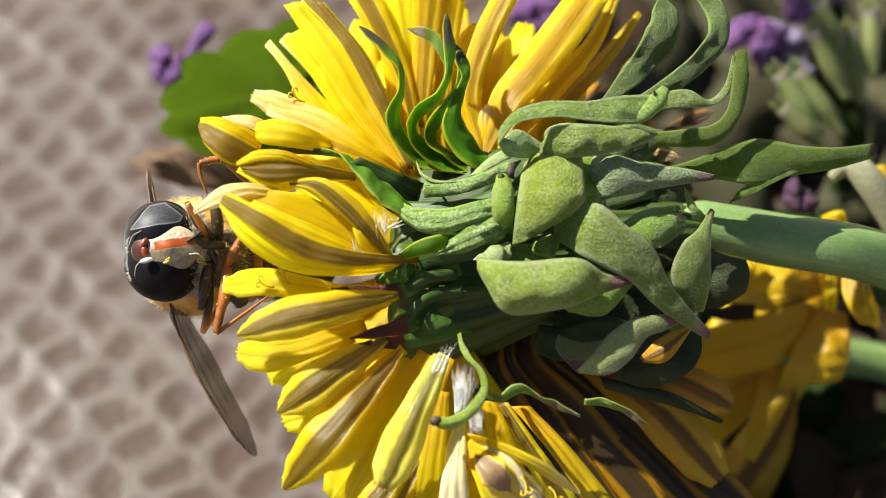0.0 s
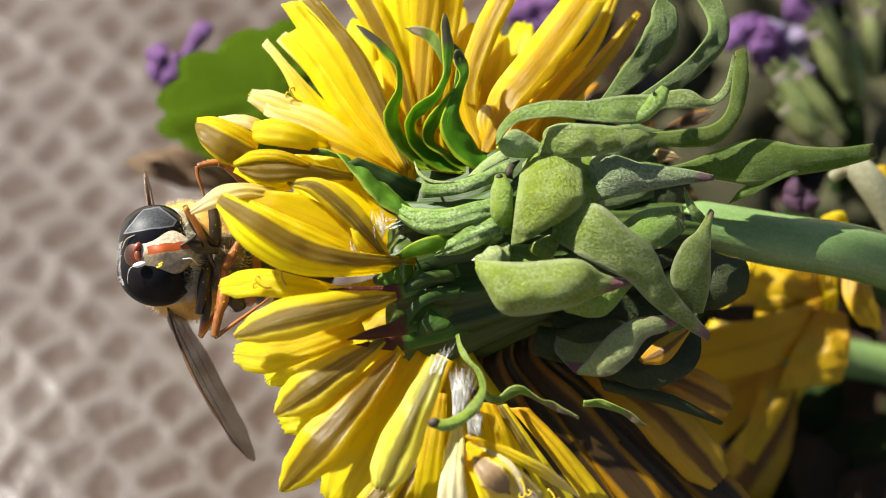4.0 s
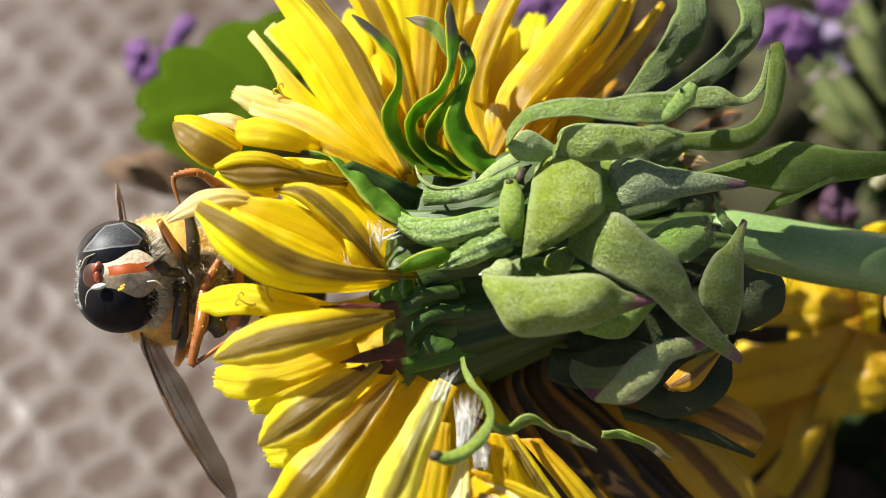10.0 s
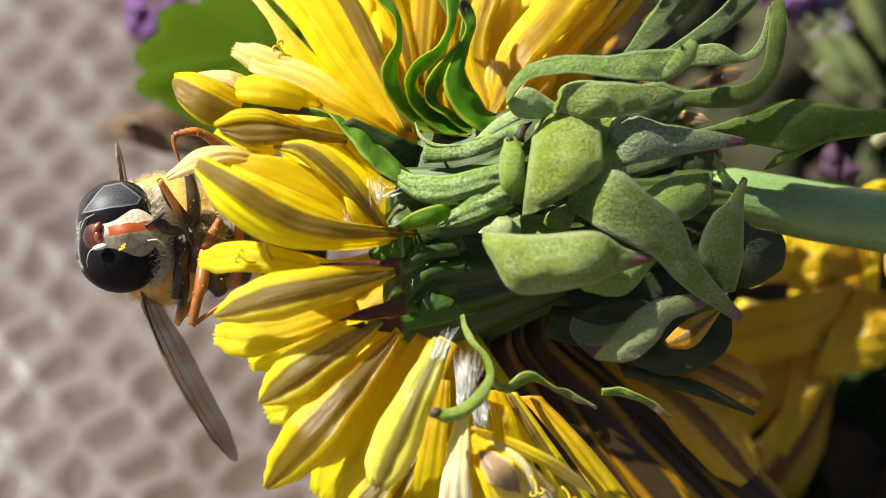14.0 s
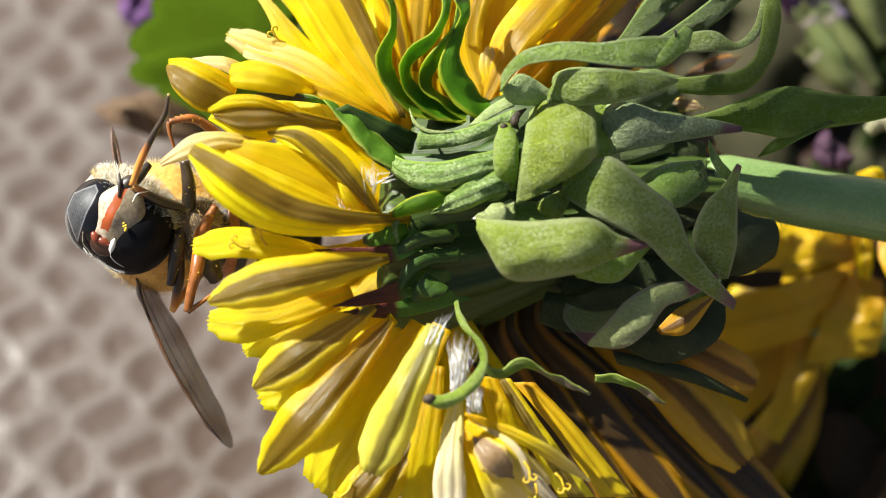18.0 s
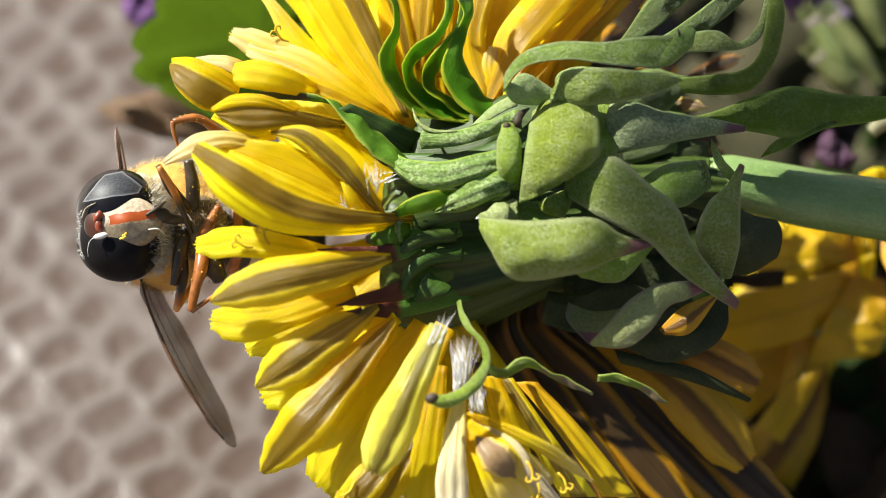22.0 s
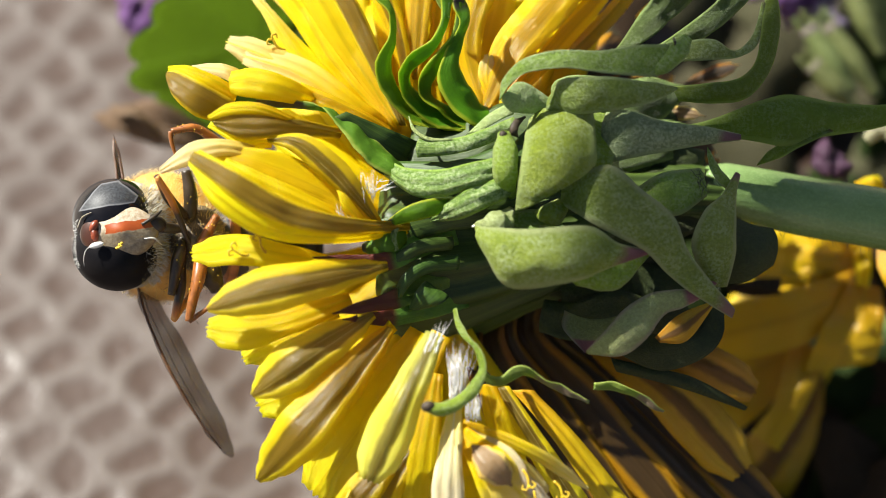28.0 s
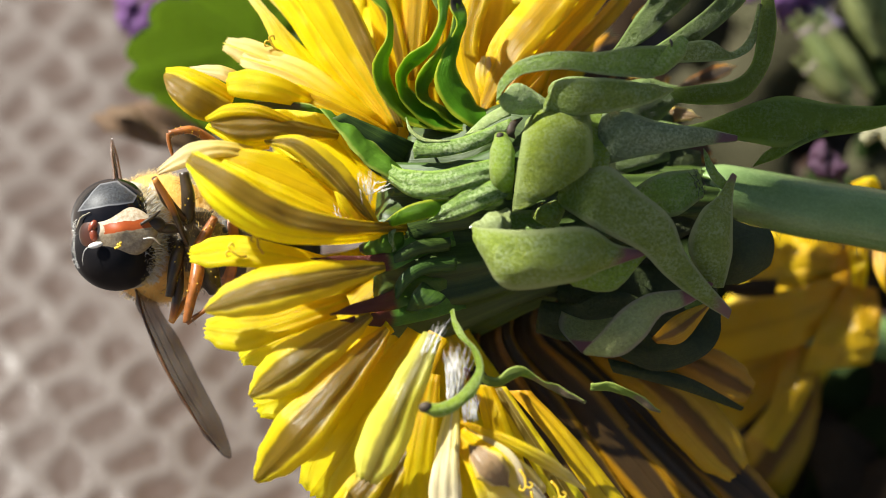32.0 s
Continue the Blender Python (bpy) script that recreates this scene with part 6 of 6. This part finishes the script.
violet("violet_flower", (23.04, 16.66, -22.5), 2.0, "pale lilac flower on a ground ivy spike", ((190, 1), (250, 1.1), (320, 1.0)), LILAC)
violet("violet_flower", (23.57, 14.64, -22.5), 1.9, "pale lilac flower on a ground ivy spike", ((160, 1), (220, 1.1), (290, 1.0)), LILAC)
violet("violet_flower", (22.13, 5.3, -12), 1.5, "dusky purple withered bud beside the stalk", ((160, 1), (220, 1.1), (290, 1.0)), DUSKY)
pale = thing("flower_bud", (24.71, 5.54, -9), "pale cream bud drooping beside the dandelion stalk", "flower bud")
part("bud_body", tube(((23.31, 6.05, -9.4), (24.34, 6.83, -8.8), (25.69, 5.53, -8.8), (27.38, 2.8, -9.6)), (0.35, 0.8, 0.95, 0.8), 20, 14, 0.8), BUD_CREAM, pale, "pale ribbed bud")
part("bud_stalk", tube(((27.38, 2.8, -9.6), (30.78, -1.02, -14), on_table(44, -6, 0.5)), (0.7, 0.5, 0.5), 12, 10), CALYX, pale)
part("petal", blade(((26.05, 6.75, -10), (26.28, 6.19, -9.8), (26.86, 5.23, -10)), ((26.67, 6.89, -10), (26.9, 6.18, -9.8), (27.21, 5.36, -10)), n=10), PETAL_SOFT, pale)
part("petal", blade(((22.61, 3.72, -9.4), (23.33, 4.05, -9.2), (23.98, 4.12, -9.4)), ((22.88, 3.37, -9.4), (23.53, 3.29, -9.2), (24.25, 3.16, -9.4)), n=10), PETAL_SOFT, pale)

spike = thing("ground_ivy_spike", on_table(20, 2, 0.5), "ground ivy spike with pale green ribbed calyces", "plant")
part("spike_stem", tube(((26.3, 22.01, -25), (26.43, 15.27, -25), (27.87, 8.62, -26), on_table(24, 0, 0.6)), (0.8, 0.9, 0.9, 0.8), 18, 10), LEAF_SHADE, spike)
for tip, root in (((21.83, 13.43, -20), (24.75, 9.5, -20.5)), ((23.18, 13.62, -20.5), (26.3, 9.37, -21)), ((22.02, 11.15, -19.5), (24.76, 8.57, -20)),
                  ((24.41, 16.29, -21), (26.71, 11.81, -21.5)), ((24.89, 18.23, -21.5), (26.45, 14.35, -22)), ((27.04, 16.51, -23), (27.84, 11.78, -23)), ((28.5, 17.95, -23), (28.76, 13.38, -23))):
    tip, root = Vector(tip), Vector(root)
    calyx = part("calyx", tube((root, root.lerp(tip, 0.5), tip), (0.35, 0.7, 0.55), 12, 12), CALYX, spike, "pale green ribbed calyx")
    for a in range(4):
        off = Vector((math.cos(a * 1.57), math.sin(a * 1.57), 0.2)) * 0.5
        part("calyx_tooth", ribbon((tip + off * 0.8, tip + off + (tip - root).normalized() * 0.7), 0.45, shape="bract", n=5, m=3), CALYX, calyx)

withered = thing("withered_leaf", (-18.21, 7.35, -19), "dark brown withered leaf lying by the dandelion", "leaf")
part("blade", ribbon(((-21.02, 7.98, -20), (-18.51, 7.69, -18.5), (-15.87, 7.1, -18), (-12.76, 6.25, -20)), 2.6, shape="lens", wave=0.7, thick=0.2, seed=2), WITHERED, withered, "shrivelled brown blade")
part("blade_fold", ribbon(((-19.87, 8.47, -19), (-18, 8, -17.5), (-16.24, 6.55, -18)), 1.4, (0.3, 0.8, 0.4), shape="lens", wave=0.5, thick=0.2, seed=4), WITHERED, withered)
part("leaf_stalk", tube(((-12.76, 6.25, -20), (0, 2, -26), on_table(10, -2, 0.5)), (0.4, 0.4, 0.4), 10, 8), WITHERED, withered)

# a heap of leaves added under the bouquet, deep shade put into their colours
heap = random.Random(4)
for k in range(160):
    u, v = heap.uniform(6, 50), heap.uniform(-26, 24)
    if k > 118:
        u, v = heap.uniform(15, 40), heap.uniform(-26, -6)
    elif k > 84:
        u, v = heap.uniform(4, 46), heap.uniform(2, 34)
    if u < 12 and v < 2:
        u += 9
    z = heap.uniform(1.0, 9.0) if v > -6 else heap.uniform(0.6, 4.5)
    a = heap.uniform(0, 2 * math.pi)
    size = heap.uniform(4, 7)
    d = Vector((math.cos(a), math.sin(a) * 0.8, 0)) * size
    c = on_table(u, v, z)
    ob = thing("shade_leaf", on_table(u, v, 0.3), "leaf added to the heap under the bouquet, shade put into its dark colour", "leaf", "leaves under the bouquet")
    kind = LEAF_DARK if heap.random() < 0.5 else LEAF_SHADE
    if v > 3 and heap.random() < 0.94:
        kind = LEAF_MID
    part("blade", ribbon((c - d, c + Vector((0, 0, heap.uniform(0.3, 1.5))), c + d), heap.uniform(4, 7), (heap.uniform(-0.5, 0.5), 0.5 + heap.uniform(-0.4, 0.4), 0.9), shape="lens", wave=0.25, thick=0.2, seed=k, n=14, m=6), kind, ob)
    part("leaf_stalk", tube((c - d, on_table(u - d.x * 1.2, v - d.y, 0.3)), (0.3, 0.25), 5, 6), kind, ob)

# a tall plant added out of view, whose feathery frond shades stalk and bracts
SHADE = SUN * 230
shade_at = Vector((34, -10, 0)) + SHADE
shade_caster = thing("shade_plant", on_table(shade_at.x - 8, shade_at.y + 30, 0.0), "unseen shade caster, added as a tall feathery green plant beside the bouquet", "plant")


def build_shade_caster():
    a = Vector((1, 0, 0)) - SUN * SUN.x
    a.normalize()
    b = SUN.cross(a)
    # a round frond square to the sun: gaps between narrow leaflets thin its shade
    for i in range(34):
        y = -21.45 + 1.3 * i
        half = math.sqrt(22.2 ** 2 - y * y)
        ends = [shade_at + f - SUN * f.dot(SUN) for f in (Vector((x * half, y, 0)) for x in (-1, -0.3, 0.3, 1))]
        part("leaflet", ribbon(ends, 0.78, SUN, shape=((0, 0.5), (0.06, 1), (0.94, 1), (1, 0.5)), thick=0.12, cup=0.02, n=12, m=3, rough=0), LEAF, shade_caster)
    ends = [shade_at + f - SUN * f.dot(SUN) - SUN * 0.3 for f in (Vector((0, y, 0)) for y in (-21.5, -7, 7, 21.5))]
    part("midrib", tube(ends, (0.3, 0.5, 0.5, 0.4), 16, 8), STALK, shade_caster)
    part("stem", tube((shade_at, shade_at + Vector((-4, 14, 4)), on_table(shade_at.x - 8, shade_at.y + 30, 0.0)), (0.8, 1.0, 1.4), 24, 10), STALK, shade_caster)


build_shade_caster()

# seconds, and where the near foot of the fly holds on
STAND = [(0, (-12.9, -2.91, 1.2)), (3, (-12.83, -3.05, 1.2)), (6, (-12.86, -3.2, 1.2)), (9, (-12.91, -3.42, 1.2)), (10, (-12.9, -3.4, 1.2)), (13, (-12.88, -3.47, 1.2)),
         (17, (-12.84, -3.54, 1.2)), (20, (-12.78, -3.55, 1.2)), (23, (-12.77, -3.59, 1.2)), (25, (-12.74, -3.65, 1.2)), (28, (-12.7, -3.66, 1.2)), (32, (-12.7, -3.69, 1.2))]
# seconds, the middle of the head, and its lean, nod and turn in degrees
NODS = [(0, (-16.17, 1.71, 0.4), 0, 0, 0), (1, (-16.19, 1.69, 0.4), 0, 0, 0), (2, (-16.15, 1.64, 0.4), 0, 0, 0), (3, (-16.29, 1.57, 0.4), 0, 0, 0), (6, (-16.4, 1.32, 0.4), -3, 0, 0),
        (7, (-16.45, 1.22, 0.4), -3, 0, 0), (8, (-16.52, 1.27, 0.4), -2, 0, 0), (9, (-16.64, 1.11, 0.4), -2, 0, 0), (10, (-16.87, 1.1, 0.4), -2, 0, 0), (11, (-16.84, 0.97, 0.4), -2, 0, 0),
        (12, (-16.97, 0.84, 0.4), 0, 0, 0), (13, (-16.75, 0.99, 0.4), 0, 0, 0), (14, (-16.84, 0.97, 0.4), 0, 0, 0), (16.5, (-16.77, 0.91, 0.4), 0, 0, 0), (17, (-16.66, 0.93, 0.4), 0, 0, 0),
        (17.5, (-16.47, 0.98, 0.4), 4, 0, -12), (18, (-16.48, 0.71, 0.4), 57, 0, -8), (18.5, (-16.72, 0.83, 0.4), 0, 0, 0), (19, (-16.71, 0.79, 0.4), 0, 0, 0), (20, (-16.72, 0.87, 0.4), 0, 0, 0),
        (21, (-16.71, 0.78, 0.4), 0, 0, 0), (22, (-16.66, 0.74, 0.4), 0, 0, 0), (23, (-16.68, 0.8, 0.4), 0, 0, 0), (23.5, (-16.67, 0.78, 0.4), 0, 0, 0), (24, (-16.47, 0.77, 0.4), 3, 0, -10),
        (24.5, (-16.66, 0.74, 0.4), 0, 0, 0), (25, (-16.66, 0.79, 0.4), 0, 0, 0), (28, (-16.68, 0.69, 0.4), 0, 0, 0), (29, (-16.71, 0.71, 0.4), 0, 0, 0), (30, (-16.66, 0.7, 0.4), 0, 0, 0),
        (30.5, (-16.36, 0.69, 0.4), 5, 0, -12), (31, (-16.35, 0.76, 0.4), 5, 0, -12), (31.5, (-16.32, 0.62, 0.4), 38, 0, -5), (31.8, (-16.42, 0.68, 0.4), 54, 0, -4), (32, (-16.63, 0.75, 0.4), 0, 0, 0)]
# seconds, the way of the thigh and of the shin: far foreleg
REST_FAR = ((-0.33, 0.55, 0.62), (0.30, -0.66, -0.45))
WIPE_FAR = ((-0.62, 0.78, 0.35), (-0.16, -0.95, 0.35))
LIFT_FAR = ((-0.50, 0.70, 0.50), (-0.45, -0.80, 0.35))
HOLD_FAR = ((-0.55, 0.78, 0.2), (-0.99, -0.12, 0))
REACH = [(0, *REST_FAR), (6, *REST_FAR), (6.5, *REST_FAR), (6.8, *LIFT_FAR), (7, *HOLD_FAR), (7.2, *LIFT_FAR), (7.5, *REST_FAR), (11.02, *REST_FAR), (11.07, *LIFT_FAR), (11.12, *HOLD_FAR), (11.24, *LIFT_FAR),
         (11.5, *REST_FAR), (16.5, *REST_FAR), (16.85, *LIFT_FAR), (17, (-0.6, 0.8, 0.1), (-1, 0.02, 0)), (17.2, (-0.55, 0.72, 0.6), (-0.45, -0.8, 0.4)), (17.4, (-0.5, 0.8, 0.5), (-0.5, -0.75, 0.35)),
         (17.6, (-0.5, 0.85, 0.5), (-0.25, -0.9, 0.3)), (17.8, (-0.5, 0.85, 0.5), (-0.45, -0.5, 0.7)), (17.9, (-0.6, 0.6, 0.55), (-0.3, 0.4, 0.85)), (18, (-0.75, 0.35, 0.6), (0.40, 0.86, 0.2)),
         (18.1, (-0.6, 0.45, 0.6), (0.5, 0.1, 0.85)), (18.25, *REST_FAR), (23.5, *REST_FAR), (24, *WIPE_FAR), (24.4, *REST_FAR), (30.1, *REST_FAR), (30.28, *LIFT_FAR), (30.4, *HOLD_FAR), (30.55, *LIFT_FAR),
         (30.8, *WIPE_FAR), (31, *WIPE_FAR), (31.5, (-0.6, 0.8, 0.4), (-0.3, -0.85, 0.4)), (31.8, (-0.6, 0.8, 0.4), (-0.2, -0.85, 0.5)), (32, *REST_FAR)]
# near foreleg
REST_NEAR = ((-0.10, -0.80, -0.05), (0.42, 0.62, -0.66))
SWING = ((-0.35, -0.68, 0.64), (-0.84, -0.34, 0.4))
REACH_NEAR = [(0, *REST_NEAR), (6.5, *REST_NEAR), (7, (-0.42, -0.68, 0.6), (-0.68, 0.08, 0.7)), (7.5, *REST_NEAR), (16.5, *REST_NEAR), (17, *SWING), (17.5, (-0.3, -0.93, 0.2), (-0.99, 0.05, 0)), (17.75, (-0.25, -0.9, 0.2), (-0.3, 0.8, -0.2)), (17.95, *REST_NEAR),
              (18.5, *REST_NEAR), (30, *REST_NEAR), (30.5, (-0.3, -0.92, 0.2), (-0.95, -0.1, 0)), (31, *REST_NEAR), (31.5, (-0.3, -0.93, 0.2), (-0.98, -0.02, 0)), (32, *REST_NEAR)]


def pointing(way):
    """The turn that lays the u axis along way."""
    return Vector(way).normalized().to_track_quat("X", "Z").to_matrix().to_4x4()


def motions():
    """What moves on the flower: the fly shifts, turns its head and wipes it with its forelegs."""
    home, hold = ORIGIN[fly], Vector((-12.77, -3.59, 1.2))
    shifts = []
    for t, at in STAND:
        shifts.append((t, Vector(at) - hold))

    def shift_at(t):
        for (a, p), (b, q) in zip(shifts, shifts[1:]):
            if t <= b:
                return p.lerp(q, (t - a) / (b - a))
        return shifts[-1][1]

    walk(fly, [(t, BASE @ Matrix.Translation((home + d) * 0.001)) for t, d in shifts])
    # the added plant drifts, so that its shade creeps over the bracts
    spot = ORIGIN[shade_caster]
    walk(shade_caster, [(t, Matrix.Translation((d * 0.001, e * 0.001, 0)) @ BASE @ Matrix.Translation(spot * 0.001)) for t, d, e in
                     ((0, 4.0, 0.0), (9, 5.6, 2.1), (16, 5.8, 3.7), (24, 5.4, 4.5), (28, 4.4, 4.5), (32, 3.0, 4.5))])
    rows = []
    for t, at, lean, nod, turn in NODS:
        place = Vector(at) - shift_at(t) - home
        rows.append((t, Matrix.Translation(place * 0.001) @ Euler((radians(nod), radians(turn), radians(lean))).to_matrix().to_4x4()))
    walk(fly_head, rows)
    for (femur, shin), hip, table in zip(forelegs, (COXA_FAR, COXA_NEAR), (REACH, REACH_NEAR)):
        walk(femur, [(t, Matrix.Translation((Vector(hip) - home) * 0.001) @ pointing(a)) for t, a, b in table])
        walk(shin, [(t, Matrix.Translation((FEMUR * 0.001, 0, 0)) @ pointing(a).inverted() @ pointing(b)) for t, a, b in table])


motions()
